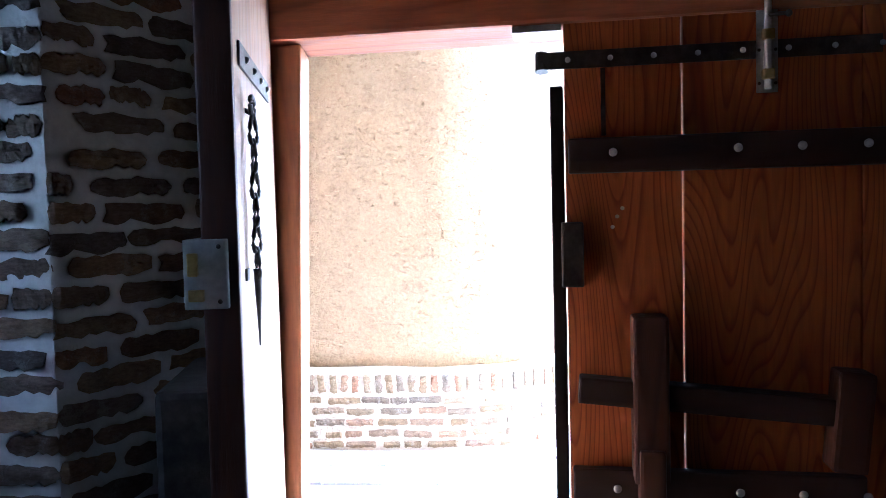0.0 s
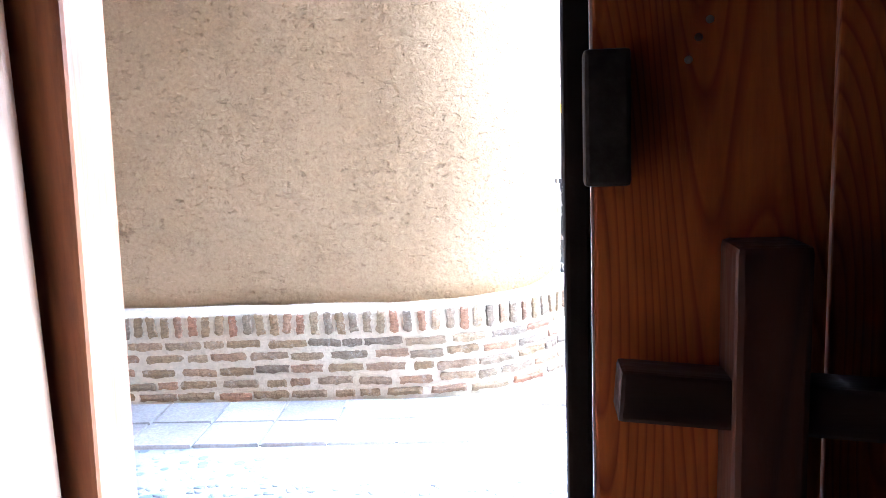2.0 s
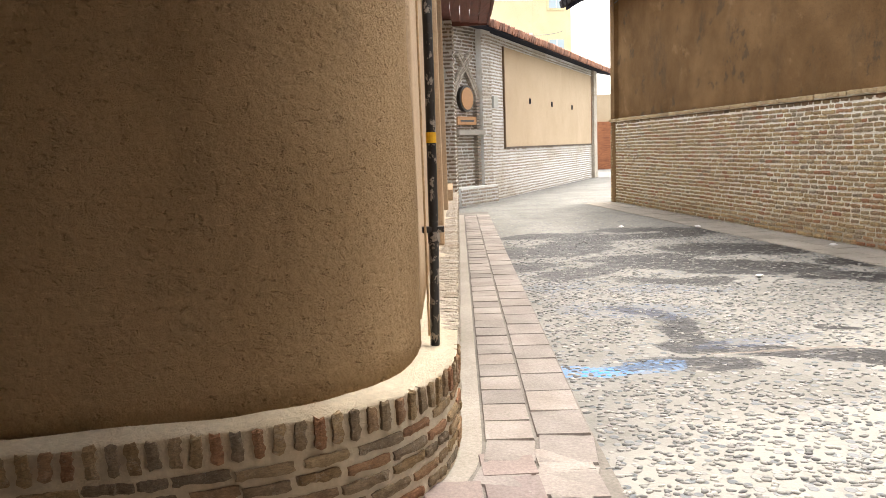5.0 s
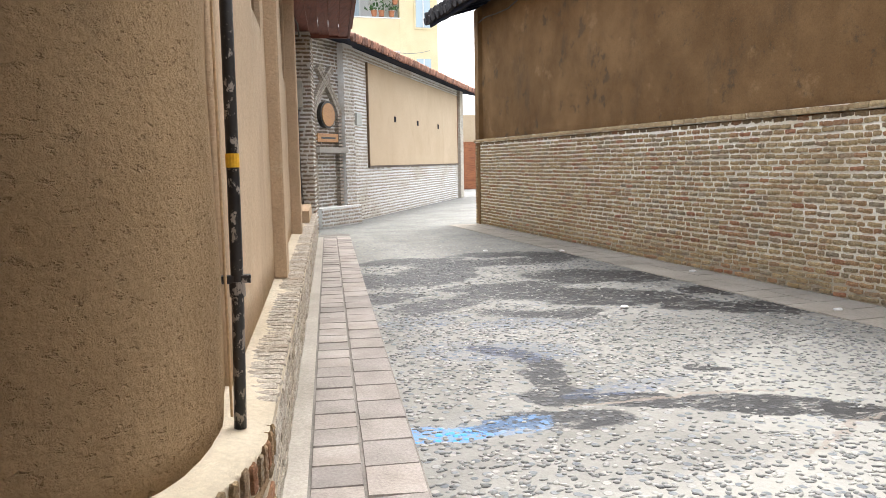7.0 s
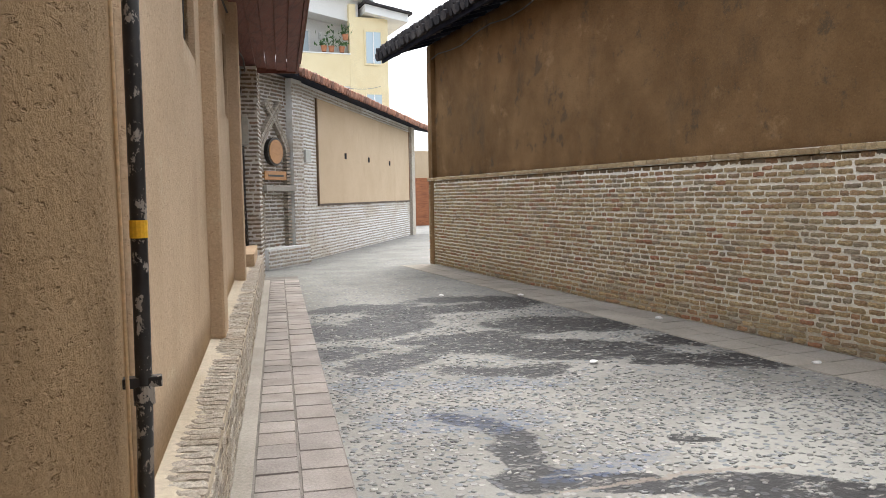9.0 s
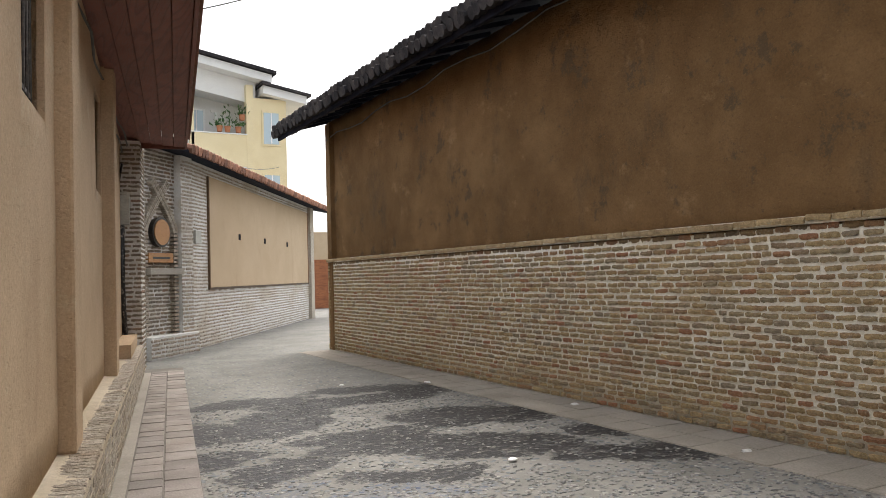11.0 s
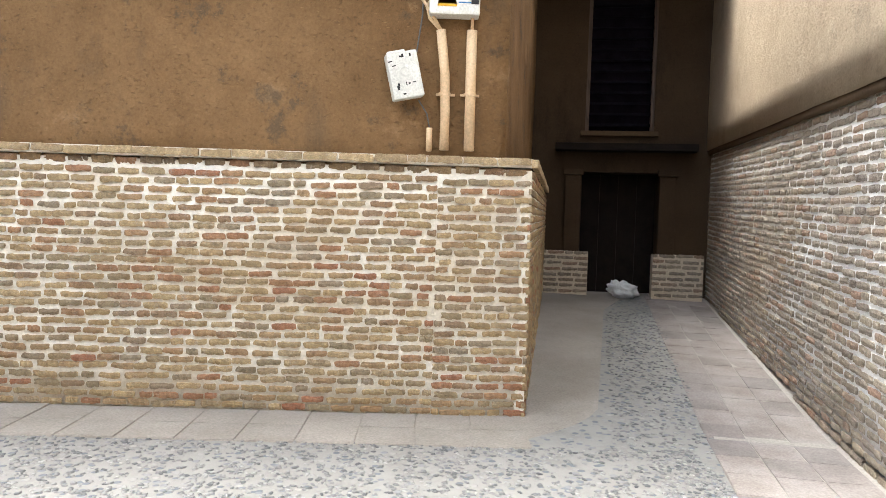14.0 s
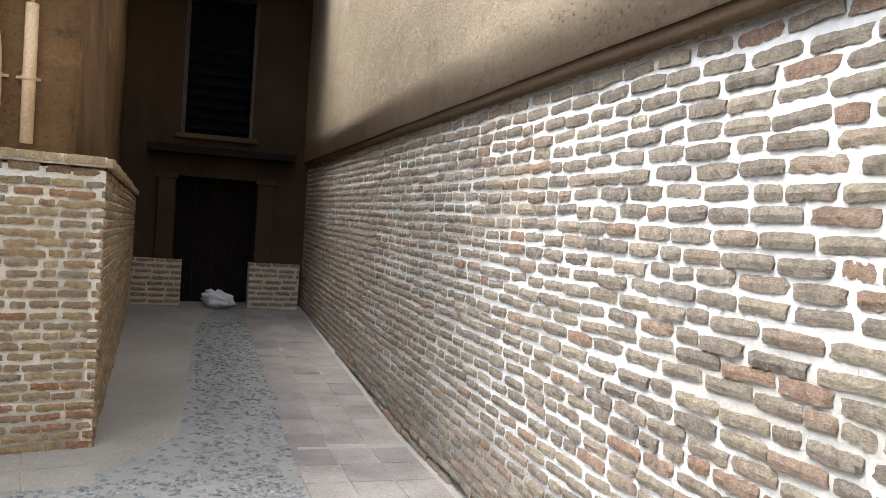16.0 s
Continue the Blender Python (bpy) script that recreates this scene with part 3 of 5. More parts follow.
def courses(line, z0, z1, pitch, length, joint, seed, key, rise=0.0, skip=None, s0=0.0, s1=None, rise1=None):
    """Running bond along a plan line. key(s, z) sorts the pieces."""
    rng = random.Random(seed)
    out, rows = [], int(round((z1 - z0) / pitch))
    s1 = line.length if s1 is None else s1
    for r in range(rows):
        s = s0 - rng.uniform(0.0, length) if r else s0
        while s < s1 - 0.03:
            ln = length * rng.choice((1.0, 1.0, 0.95, 1.05, 0.9, 0.55, 1.1))
            a, b = max(s, s0), min(s + ln, s1)
            s += ln + joint * rng.choice((0.4, 0.7, 0.9, 1.1, 1.6))
            if b - a < 0.03:
                continue
            mid = (a + b) / 2
            frac = mid / line.length
            z = z0 + pitch * (r + 0.5) + rise * frac + rng.uniform(-1, 1) * 0.0045 + 0.011 * noise.noise(Vector((mid * 0.9, r * 0.45, seed)))
            if skip and skip(mid, z):
                continue
            m = line.basis(mid, z) @ pose(0, 0.004 * rng.uniform(-1, 1), 0, rng.uniform(-3, 3), rng.uniform(-1, 1) * 1.1 , rng.uniform(-1, 1) * 1.2)
            out.append((m, (b - a) / length, key(mid, z)))
    return out


# ---- plan lines (the open side lies to the left of each line) ----
def corner_curve(a, c, b, n=10):
    return [((1 - t) ** 2 * a[0] + 2 * t * (1 - t) * c[0] + t * t * b[0], (1 - t) ** 2 * a[1] + 2 * t * (1 - t) * c[1] + t * t * b[1]) for t in (k / n for k in range(n + 1))]


WEST_BASE = Line((1.30, 16.5), *corner_curve((-0.47, 5.12), (-0.605, 4.375), (-1.36, 4.32), 14), (-5.2, 3.99))
WEST_FACE = Line((0.95, 16.5), (-0.17, 8.66), (-0.60, 5.65), *corner_curve((-0.615, 5.22), (-0.70, 4.44), (-1.40, 4.385), 14), (-5.2, 4.05))
EAST_BASE = Line((4.97, 3.36), (4.99, 18.17))
EAST_FACE = Line((5.05, 3.53), (5.05, 18.17))
LANE_SOUTH = Line((0.02, 2.32), (3.38, 1.62), (10.9, 0.07))
LANE_NORTH = Line((10.58, 2.41), (4.96, 3.35))
LANE_NORTH_FACE = Line((10.6, 2.62), (5.05, 3.53))
LANE_END = Line((10.15, 0.28), (10.6, 2.5))
DADO = 1.80


def ramp_z(x):
    return max(0.0, (x - 4.78) * 0.0635)


# ---- ground ----
def ground_sheet():
    bm = B()
    xs, ys = (-400, -3.0, 1.2, 400), (-400, -2.6, 1.62, 400)
    for i in range(3):
        for j in range(3):
            if (i, j) != (1, 1):
                bm.faces.new([bm.verts.new((x, y, 0)) for x, y in ((xs[i], ys[j]), (xs[i + 1], ys[j]), (xs[i + 1], ys[j + 1]), (xs[i], ys[j + 1]))])
    bmesh.ops.remove_doubles(bm, verts=bm.verts, dist=0.001)
    return setting("ground", bm, GROUND, "grey cement ground set with river pebbles, stained and worn")


GROUND_OB = ground_sheet()


def lane_floor():
    """Cement margins along both walls; between them the pebbled ground runs up the lane."""
    south, north, middle = B(), B(), B()
    prev = None
    for k in range(61):
        x = -0.1 + 10.55 * k / 60
        s = LANE_SOUTH.at((x - 0.02) * 1.0215)[0].y - 0.05
        e = s + 0.83 + 0.03 * noise.noise(Vector((x * 1.5, 0, 4)))
        n = 3.35 - (x - 4.95) * 0.166 + 0.08
        g = min(n - 0.02, 2.78 - (x - 5.18) * 0.235 + 0.62 * max(0.0, (5.18 - x) / 0.9) ** 1.6) if x < 9.2 else max(e + 0.02, 1.8 - (x - 9.2) * 0.5)
        z = ramp_z(x)
        cur = [(x, s, z + 0.004), (x, e, z + 0.004), (x, e, z + 0.0015), (x, g, z + 0.0015), (x, g, z + 0.004), (x, n, z + 0.004)]
        if prev:
            quads = [(south, 0, 1)]
            if x > 4.75:
                quads.append((middle, 2, 3))
            if x > 4.45:
                quads.append((north, 4, 5))
            for bm, i, j in quads:
                bm.faces.new([bm.verts.new(q) for q in (prev[i], cur[i], cur[j], prev[j])])
        prev = cur
    for bm in (south, north, middle):
        bmesh.ops.remove_doubles(bm, verts=bm.verts, dist=0.0005)
    setting("pavement_lane_middle", middle, GROUND, "pebbled strip running up the middle of the lane")
    setting("pavement_lane_north", north, PAVER_GREY, "dusty cement margin along the brick return wall")
    return setting("pavement_lane", south, LANE_CEMENT, "gently rising cement margin with pavers along the brick wall")


LANE_FLOOR = lane_floor()

# ---- large walls ----
wall_west = setting("wall_west_base", curtain(B(), fine(WEST_BASE, 0.12), 0.0, 0.425, 0.45), MORTAR_CREAM, "low brick plinth with wide cream mortar round a curved corner")
wall_west_up = setting("wall_west", curtain(B(), fine(WEST_FACE, 0.1), 0.42, 4.3, 0.35, 30, 0.022), PLASTER_LIGHT, "tan straw and mud plaster wall with a rounded corner", True)
wall_east = setting("wall_east_base", curtain(B(), fine(EAST_BASE, 0.3), -0.02, DADO - 0.09, 0.3, 5, 0.003), MORTAR_TAN, "tan brick wall base with pale lime mortar", True)
wall_east_up = setting("wall_east", curtain(B(), fine(EAST_FACE, 0.25), DADO - 0.1, 4.55, 0.35, 14, 0.02), PLASTER_BROWN, "brown mud plaster wall, blotched and damp", True)
lane_south = setting("wall_lane_south_base", curtain(B(), fine(LANE_SOUTH, 0.3), -0.02, 2.13, 0.3, 5, 0.003, 0.30, 0.25), MORTAR_WHITE, "brown brick wall with thick white mortar", True)
south_up = fine(LANE_SOUTH.shifted(0.065), 0.25)
lane_south_up = setting("wall_lane_south", curtain(B(), south_up, 2.142, 5.2, 0.3, 10, 0.012, 0.245, 0.0), PLASTER_GREY, "weathered grey tan plaster above the brick", True)
lane_north = setting("wall_lane_north_base", curtain(B(), LANE_NORTH, -0.02, DADO - 0.09, 0.3, 0, 0, 0, 0), MORTAR_TAN, "tan brick return wall of the lane")
lane_north_up = setting("wall_lane_north", curtain(B(), fine(LANE_NORTH_FACE, 0.3), DADO - 0.1, 4.8, 0.3, 8, 0.01), PLASTER_BROWN, "brown plaster return wall of the lane", True)
setting("wall_east_far", curtain(B(), Line((4.99, 18.17), (11.5, 17.6)), 0, 4.5, 0.3), PLASTER_BROWN, "plain brown plaster gable")
setting("wall_lane_roof", box(B(), (8.8, -0.6, 4.75), (11.4, 3.4, 4.9)), BOARD_SHADE, "dark boarded cover over the lane's end")


# Mud edge; the shadow under the overhanging plaster is in its colour.
setting("trim_drip", curtain(B(), fine(LANE_SOUTH.shifted(0.045), 0.2), 2.085, 2.141, 0.12, 2, 0.012, 0.245, 0.245), PLASTER_SHADE, "crumbling brown mud edge under the plaster, coloured dark for its shade", True)


def ledge():
    """The sloped mortar ledge on top of the plinth."""
    bm = B()
    a, b = fine(WEST_BASE.shifted(0.003), 0.15), None
    n = len(a.p)
    inner = [WEST_FACE.at(WEST_FACE.length * k / (n - 1))[0] for k in range(n)]
    prev = None
    for k in range(n):
        jit = 0.012 * noise.noise(Vector((a.p[k].x * 4, a.p[k].y * 4, 1)))
        cur = [bm.verts.new((a.p[k].x, a.p[k].y, 0.425)), bm.verts.new((a.p[k].x, a.p[k].y, 0.440 + jit)), bm.verts.new((inner[k].x, inner[k].y, 0.462 + jit))]
        if prev:
            for j in range(2):
                bm.faces.new((prev[j], cur[j], cur[j + 1], prev[j + 1]))
        prev = cur
    return setting("trim_ledge", bm, MORTAR_CREAM, "uneven mortar ledge on the plinth", True)


ledge()


# ---- lane end: piers, door, louvred window ----
def lane_end_wall():
    f = side(LANE_END.p[0], LANE_END.p[1] - LANE_END.p[0], 0)
    L = LANE_END.length
    wall = thing("wall_lane_end", "plastered house front closing the lane, coloured dark for its shade", "wall")
    wall["kind"] = "structure"
    # Front and pilasters carry the covered lane end's shade in their colour.
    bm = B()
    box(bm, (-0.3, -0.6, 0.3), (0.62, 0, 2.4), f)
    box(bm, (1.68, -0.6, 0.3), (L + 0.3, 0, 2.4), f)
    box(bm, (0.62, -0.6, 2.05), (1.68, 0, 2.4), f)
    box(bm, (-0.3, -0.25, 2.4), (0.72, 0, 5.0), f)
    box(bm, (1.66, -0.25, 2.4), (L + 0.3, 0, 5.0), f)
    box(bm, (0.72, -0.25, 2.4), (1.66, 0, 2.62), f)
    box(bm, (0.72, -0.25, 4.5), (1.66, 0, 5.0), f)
    part("house_front", bm, PLASTER_DEEP_SHADE, wall)
    # The ledge's shadow line is put into its colour.
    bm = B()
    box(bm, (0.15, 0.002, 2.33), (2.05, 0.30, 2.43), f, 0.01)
    part("ledge_beam", bm, WOOD_SHADE, wall, "timber ledge over the door, coloured black for its shadow line")
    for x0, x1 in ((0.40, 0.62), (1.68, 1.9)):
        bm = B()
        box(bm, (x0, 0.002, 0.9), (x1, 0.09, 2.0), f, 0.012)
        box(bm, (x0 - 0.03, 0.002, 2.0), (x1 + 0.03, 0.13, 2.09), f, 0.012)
        part("pilaster", bm, PLASTER_DEEP_SHADE, wall)
    door = thing("door_2", "dark closed double plank door at the lane's end", "door")
    door["kind"] = "structure"
    # Planks are coloured near black for the shade of the door recess.
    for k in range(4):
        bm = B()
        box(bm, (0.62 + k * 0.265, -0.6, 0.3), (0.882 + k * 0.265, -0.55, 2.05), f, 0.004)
        part("plank", bm, WOOD_SHADE, door)
    bm = B()
    box(bm, (0.4, -0.7, 0.2), (1.9, -0.602, 2.3), f)
    part("back_board", bm, WOOD_OLD, door)
    win = thing("window_lane", "dark louvred shutter window above the door", "window")
    win["kind"] = "structure"
    bm = B()
    box(bm, (0.72, -0.2, 2.62), (0.77, -0.06, 4.5), f)
    box(bm, (1.61, -0.2, 2.62), (1.66, -0.06, 4.5), f)
    part("window_frame", bm, WOOD_OLD, win)
    # Backing and slats are coloured near black for the window's shade.
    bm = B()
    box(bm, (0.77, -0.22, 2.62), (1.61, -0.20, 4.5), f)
    part("backing", bm, SHADE_BLACK, win)
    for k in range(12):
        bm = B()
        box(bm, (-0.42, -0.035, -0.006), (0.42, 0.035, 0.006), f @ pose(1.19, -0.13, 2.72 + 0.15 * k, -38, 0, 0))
        part("slat", bm, SHADE_BLACK, win)
    bm = B()
    # The sill's plaster colour includes the lane end's shade.
    box(bm, (0.66, 0.002, 2.55), (1.72, 0.06, 2.62), f, 0.01)
    part("window_sill", bm, PLASTER_SHADE, win)
    piers = []
    for x0, x1 in ((0.03, 0.69), (1.55, L - 0.03)):
        bm = B()
        box(bm, (x0, 0.0, 0.30), (x1, 0.34, 0.93), f)
        pier = setting("wall_pier", bm, MORTAR_CREAM, "low brick pier beside the lane's door")
        line = Line((f @ Vector((x1, 0.34, 0))).to_2d(), (f @ Vector((x0, 0.34, 0))).to_2d())
        line = Line(line.p[1], line.p[0])
        piers.append((pier, line))
    return piers


PIERS = lane_end_wall()


def sack():
    bm = B()
    bmesh.ops.create_icosphere(bm, subdivisions=4, radius=1.0)
    for v in bm.verts:
        n = noise.noise(v.co * 2.1) * 0.35 + abs(noise.noise(v.co * 5)) * 0.3 - 0.12
        c = v.co * (1 + n)
        v.co = Vector((c.x * 0.21, c.y * 0.15, max(-0.10, c.z * 0.125) + (0.05 if c.x > 0.3 else 0) * c.x))
    ob = tagged(link("sack", bm, SACK, None, "", True), "crumpled white plastic sack lying before the dark door", "sack")
    ob.matrix_world = pose(9.98, 1.42, ramp_z(9.98) + 0.10, 0, 0, 100)


sack()


# ---- house: vestibule, outer wall, doorway ----
def vestibule():
    z0, z1, top = -0.03, 2.1, 3.7
    bm = B()
    box(bm, (-3.0, -2.6, -0.3), (1.2, 1.62, z0))
    # Floor colour is darkened to cut light bounced into the room.
    setting("floor", bm, FLOOR_TILE, "worn brick tile floor of the vestibule")
    setting("ceiling", box(B(), (-3.2, -2.8, z1), (1.4, 1.56, z1 + 0.12)), WOOD_OLD, "dark boarded ceiling")
    # outer wall beside and over the doorway
    setting("wall_house_left", box(B(), (-6.0, 1.50, -0.1), (-1.245, 1.76, top)), PLASTER_LIGHT, "plastered house wall beside the doorway")
    setting("wall_house_right", box(B(), (0.075, 1.50, -0.1), (0.35, 2.25, top)), PLASTER_LIGHT, "plastered house wall beside the doorway")
    setting("wall_house_over", box(B(), (-1.245, 1.54, 1.80), (0.075, 1.76, top)), PLASTER_LIGHT, "plastered wall over the doorway")
    # Unseen room walls, coloured dark so the vestibule stays dim.
    setting("wall_room_east", box(B(), (1.2, -2.8, -0.3), (1.4, 1.50, z1)), PLASTER_DEEP_SHADE, "plain vestibule side wall")
    bm = B()
    box(bm, (-3.2, -2.8, -0.3), (-3.0, 0.0, z1))
    box(bm, (-3.2, 0.7, -0.3), (-3.0, 1.50, z1))
    box(bm, (-3.2, 0.0, -0.3), (-3.0, 0.7, 1.5))
    setting("wall_room_west", bm, PLASTER_DEEP_SHADE, "vestibule side wall with a small window opening")
    # Unseen roof with overhang, added to keep sky light off the lane.
    setting("roof_house", box(B(), (-7.0, -3.2, 3.7), (0.37, 2.25, 3.85)), BOARD_SHADE, "unseen house roof added to block sky light")
    # Unseen cover, added to block sky light over the side lane.
    setting("ceiling_lane", box(B(), (-3.7, 1.76, 2.75), (-0.62, 4.36, 2.87)), BOARD_SHADE, "unseen cover added to shade the side lane")
    # Unseen end wall, added to limit light from the west.
    setting("wall_lane_west", box(B(), (-5.6, 1.7, 0), (-5.4, 4.3, 3.0)), PLASTER_LIGHT, "unseen plaster wall added to shut light out of the side lane")
    # back wall
    bm = B()
    box(bm, (-3.0, -2.8, -0.3), (-1.7, -2.6, z1))
    box(bm, (-1.35, -2.8, -0.3), (1.2, -2.6, z1))
    box(bm, (-1.7, -2.8, -0.3), (-1.35, -2.6, z1))
    setting("wall_room_back", bm, PLASTER_DEEP_SHADE, "plain vestibule back wall")
    # brick pier beside the door
    pier = Line((-1.21, 1.52), (-1.365, 1.23), (-2.3, 1.16))
    pier = setting("wall_pier_door", curtain(B(), pier, -0.05, z1, 0.2), MORTAR_WHITE, "brick pier with thick white mortar beside the door")
    return pier


DOOR_PIER = vestibule()


def bolt_heads(owner, pts, r=0.006, mat=None):
    for p in pts:
        bm = B()
        knob(bm, p, r, 0.6)
        part("stud", bm, mat or STEEL, owner)


def doorway():
    fr = thing("door_frame", "orange-brown wooden door frame, worn and sunlit on its inner edge", "door frame")
    bm = B()
    box(bm, (-1.29, 1.53, -0.12), (-1.172, 1.645, 1.524), None, 0.006)
    for v in bm.verts:
        v.co.x -= (1.5 - v.co.z) * 0.031 + 0.008 + (0.022 if v.co.y > 1.6 else 0.0)
    part("left_post", bm, WOOD_FRAME, fr, "leaning left post")
    bm = B()
    box(bm, (-0.12, 1.55, -0.12), (0.01, 1.665, 1.524), None, 0.006)
    part("right_post", bm, WOOD_FRAME, fr)
    bm = B()
    box(bm, (-1.29, 1.50, 1.525), (0.01, 1.66, 1.70), None, 0.008)
    part("lintel", bm, WOOD_LINTEL, fr, "rough-hewn lintel beam")
    bm = B()
    box(bm, (-1.29, 1.34, 1.66), (0.02, 1.47, 1.88), None, 0.012)
    part("inner_beam", bm, WOOD_LINTEL, fr, "thick inner beam over the doorway")
    bm = B()
    box(bm, (-1.29, 1.5, -0.14), (0.01, 1.67, -0.09), None, 0.006)
    part("threshold", bm, WOOD_LINTEL, fr)
    bm = B()
    box(bm, (-0.785, 1.502, 1.512), (-0.70, 1.56, 1.5235), pose(0, 0, 0))
    part("tin_strip", bm, STEEL, fr, "scrap of bent tin nailed under the lintel")

    # right leaf, closed
    leaf = thing("plank_door", "closed varnished pine plank door leaf with iron strap and dark battens", "door")
    y0, y1 = 1.512, 1.552
    edges = ((-0.697, -0.5009), (-0.4982, -0.215), (-0.2145, -0.105))
    for a, b in edges:
        bm = B()
        box(bm, (a, y0, -0.085), (b, y1, 1.64), None, 0.003)
        part("plank", bm, WOOD_DOOR, leaf)
    # Edge strip: the unlit look is put into its near-black colour.
    bm = B()
    box(bm, (-0.722, y0 + 0.004, -0.085), (-0.699, y1 + 0.02, 1.42), None, 0.004)
    part("edge_strip", bm, WOOD_SHADE, leaf, "worn edge moulding coloured near black for its shade")
    bm = B()
    box(bm, (-0.742, y0 - 0.004, 1.447), (-0.185, y0 - 0.0005, 1.477), None, 0.001)
    tube(bm, [(-0.735, y0 + 0.004, 1.445), (-0.735, y0 + 0.012, 1.478)], 0.012, 10)
    part("iron_strap", bm, IRON, leaf, "riveted iron strap")
    bolt_heads(leaf, [(-0.69 + 0.072 * k, y0 - 0.005, 1.462) for k in range(8)], 0.005, STEEL)
    for z0, z1, tail in ((1.265, 1.325, -0.11), (0.68, 0.752, -0.215)):
        bm = B()
        box(bm, (-0.692, y0 - 0.026, z0), (tail, y0 - 0.0005, z1), None, 0.004)
        bat = part("batten", bm, WOOD_BAR, leaf, "dark stained batten")
        bolt_heads(bat, [(x, y0 - 0.027, (z0 + z1) / 2 + 0.004) for x in (-0.617, -0.415, -0.315, -0.215)], 0.0075, NICKEL)
    # sliding bolt
    sb = B()
    box(sb, (-0.381, y0 - 0.006, 1.39), (-0.347, y0 - 0.003, 1.60), None, 0.001)
    slide = part("slide_bolt", sb, NICKEL, leaf, "nickel and brass sliding bolt")
    bm = B()
    tube(bm, [(-0.364, y0 - 0.012, 1.395), (-0.364, y0 - 0.012, 1.60)], 0.0062, 12)
    part("rod", bm, NICKEL, slide, "", True)
    for z in (1.41, 1.475, 1.56):
        bm = B()
        box(bm, (-0.374, y0 - 0.02, z), (-0.354, y0 - 0.006, z + 0.018), None, 0.004)
        part("keeper", bm, BRASS, slide)
    bm = B()
    tube(bm, [(-0.364, y0 - 0.014, 1.515), (-0.352, y0 - 0.028, 1.513), (-0.338, y0 - 0.028, 1.513)], 0.0035, 8)
    knob(bm, (-0.336, y0 - 0.028, 1.513), 0.006, 1.0)
    part("bolt_handle", bm, IRON, slide)
    bolt_heads(slide, [(x, y0 - 0.007, z) for x in (-0.377, -0.351) for z in (1.405, 1.46, 1.53)], 0.0028, IRON)
    # black latch case at the free edge
    bm = B()
    box(bm, (-0.706, y0 - 0.03, 1.07), (-0.668, y0 - 0.0005, 1.182), None, 0.004)
    part("latch_case", bm, IRON, leaf, "black iron latch case")
    # wooden beam lock: upright, sliding bar, hammer head
    bm = B()
    box(bm, (-0.591, y0 - 0.062, 0.74), (-0.532, y0 - 0.0005, 1.022), None, 0.006)
    box(bm, (-0.583, y0 - 0.075, 0.70), (-0.540, y0 - 0.0005, 0.80), None, 0.006)
    part("lock_upright", bm, WOOD_POST, leaf, "dark wooden upright of the bar lock")
    bm = B()
    box(bm, (-0.41, -0.022, -0.022), (0.0, 0.022, 0.022), pose(-0.272, y0 - 0.03, 0.864, 0, 4.5, 0), 0.004)
    part("lock_bar", bm, WOOD_BAR, leaf, "dark sliding wooden bar")
    bm = B()
    box(bm, (-0.028, -0.03, -0.082), (0.028, 0.03, 0.082), pose(-0.247, y0 - 0.034, 0.85, 0, 5, 0), 0.008)
    part("bar_head", bm, WOOD_POST, leaf, "hammer-shaped end of the bar")
    for x, z in ((-0.61, 1.19), (-0.601, 1.204), (-0.618, 1.172)):
        bm = B()
        knob(bm, (x, y0 - 0.0002, z), 0.0036, 0.15, pose(0, 0, 0, 0, random.uniform(0, 90), 0))
        part("paint_fleck", bm, NICKEL, leaf, "pale chip in the varnish")
    bm = B()
    box(bm, (-0.635, y0 - 0.0022, 1.33), (-0.627, y0 - 0.0006, 1.446), pose(0, 0, 0), 0.0)
    part("dark_scar", bm, IRON, leaf, "dark vertical scar in the wood")

    # left leaf, swung inward
    m = side((-1.230, 1.512), (0.134, -0.471))
    lf = thing("open_plank_door", "pale worn wooden door leaf standing open inward with chain and rim lock", "door")
    bm = B()
    box(bm, (0.0, -0.034, -0.085), (0.485, 0.0, 1.62), m, 0.003)
    part("panel", bm, WOOD_LEAF, lf)
    bm = B()
    box(bm, (0.4865, -0.04, -0.085), (0.502, 0.004, 1.62), m, 0.003)
    part("edge_strip", bm, WOOD_POST, lf, "dark reddish edge strip")
    bm = B()
    box(bm, (0.10, 0.0006, 1.40), (0.43, 0.004, 1.432), m, 0.001)
    st = part("iron_strap", bm, IRON, lf, "grey iron strap with studs")
    bolt_heads(st, [m @ Vector((x, 0.005, 1.416)) for x in (0.14, 0.22, 0.30, 0.38)], 0.005, STEEL)
    # chain of pear-shaped links with a spike at its end
    ch = B()
    tube(ch, [m @ Vector((0.392 + 0.017 * math.cos(q), 0.012, 1.352 + 0.013 * math.sin(q))) for q in (math.pi * (1.35 - 0.15 * k) for k in range(12))], 0.0036, 7)
    tube(ch, [m @ Vector((0.378, 0.012, 1.343)), m @ Vector((0.372, 0.0, 1.350))], 0.0036, 7)
    chain = part("chain_staple", ch, IRON, lf, "black forged iron chain")
    z = 1.345
    for k in range(6):
        bm = B()
        hgt, wid = 0.044, 0.018
        pts = []
        for a in range(13):
            t = 2 * math.pi * a / 12
            w = wid * (0.55 - 0.45 * math.cos(t))
            pts.append(Vector((math.sin(t) * w, 0, -hgt / 2 * (1 - math.cos(t)))))
        turn = pose(0.388, 0.012, z, 0, 0, 18 if k % 2 else -18)
        tube(bm, [m @ turn @ p for p in pts], 0.0032, 7, False)
        part("link", bm, IRON, chain, "", True)
        z -= 0.0365
    bm = B()
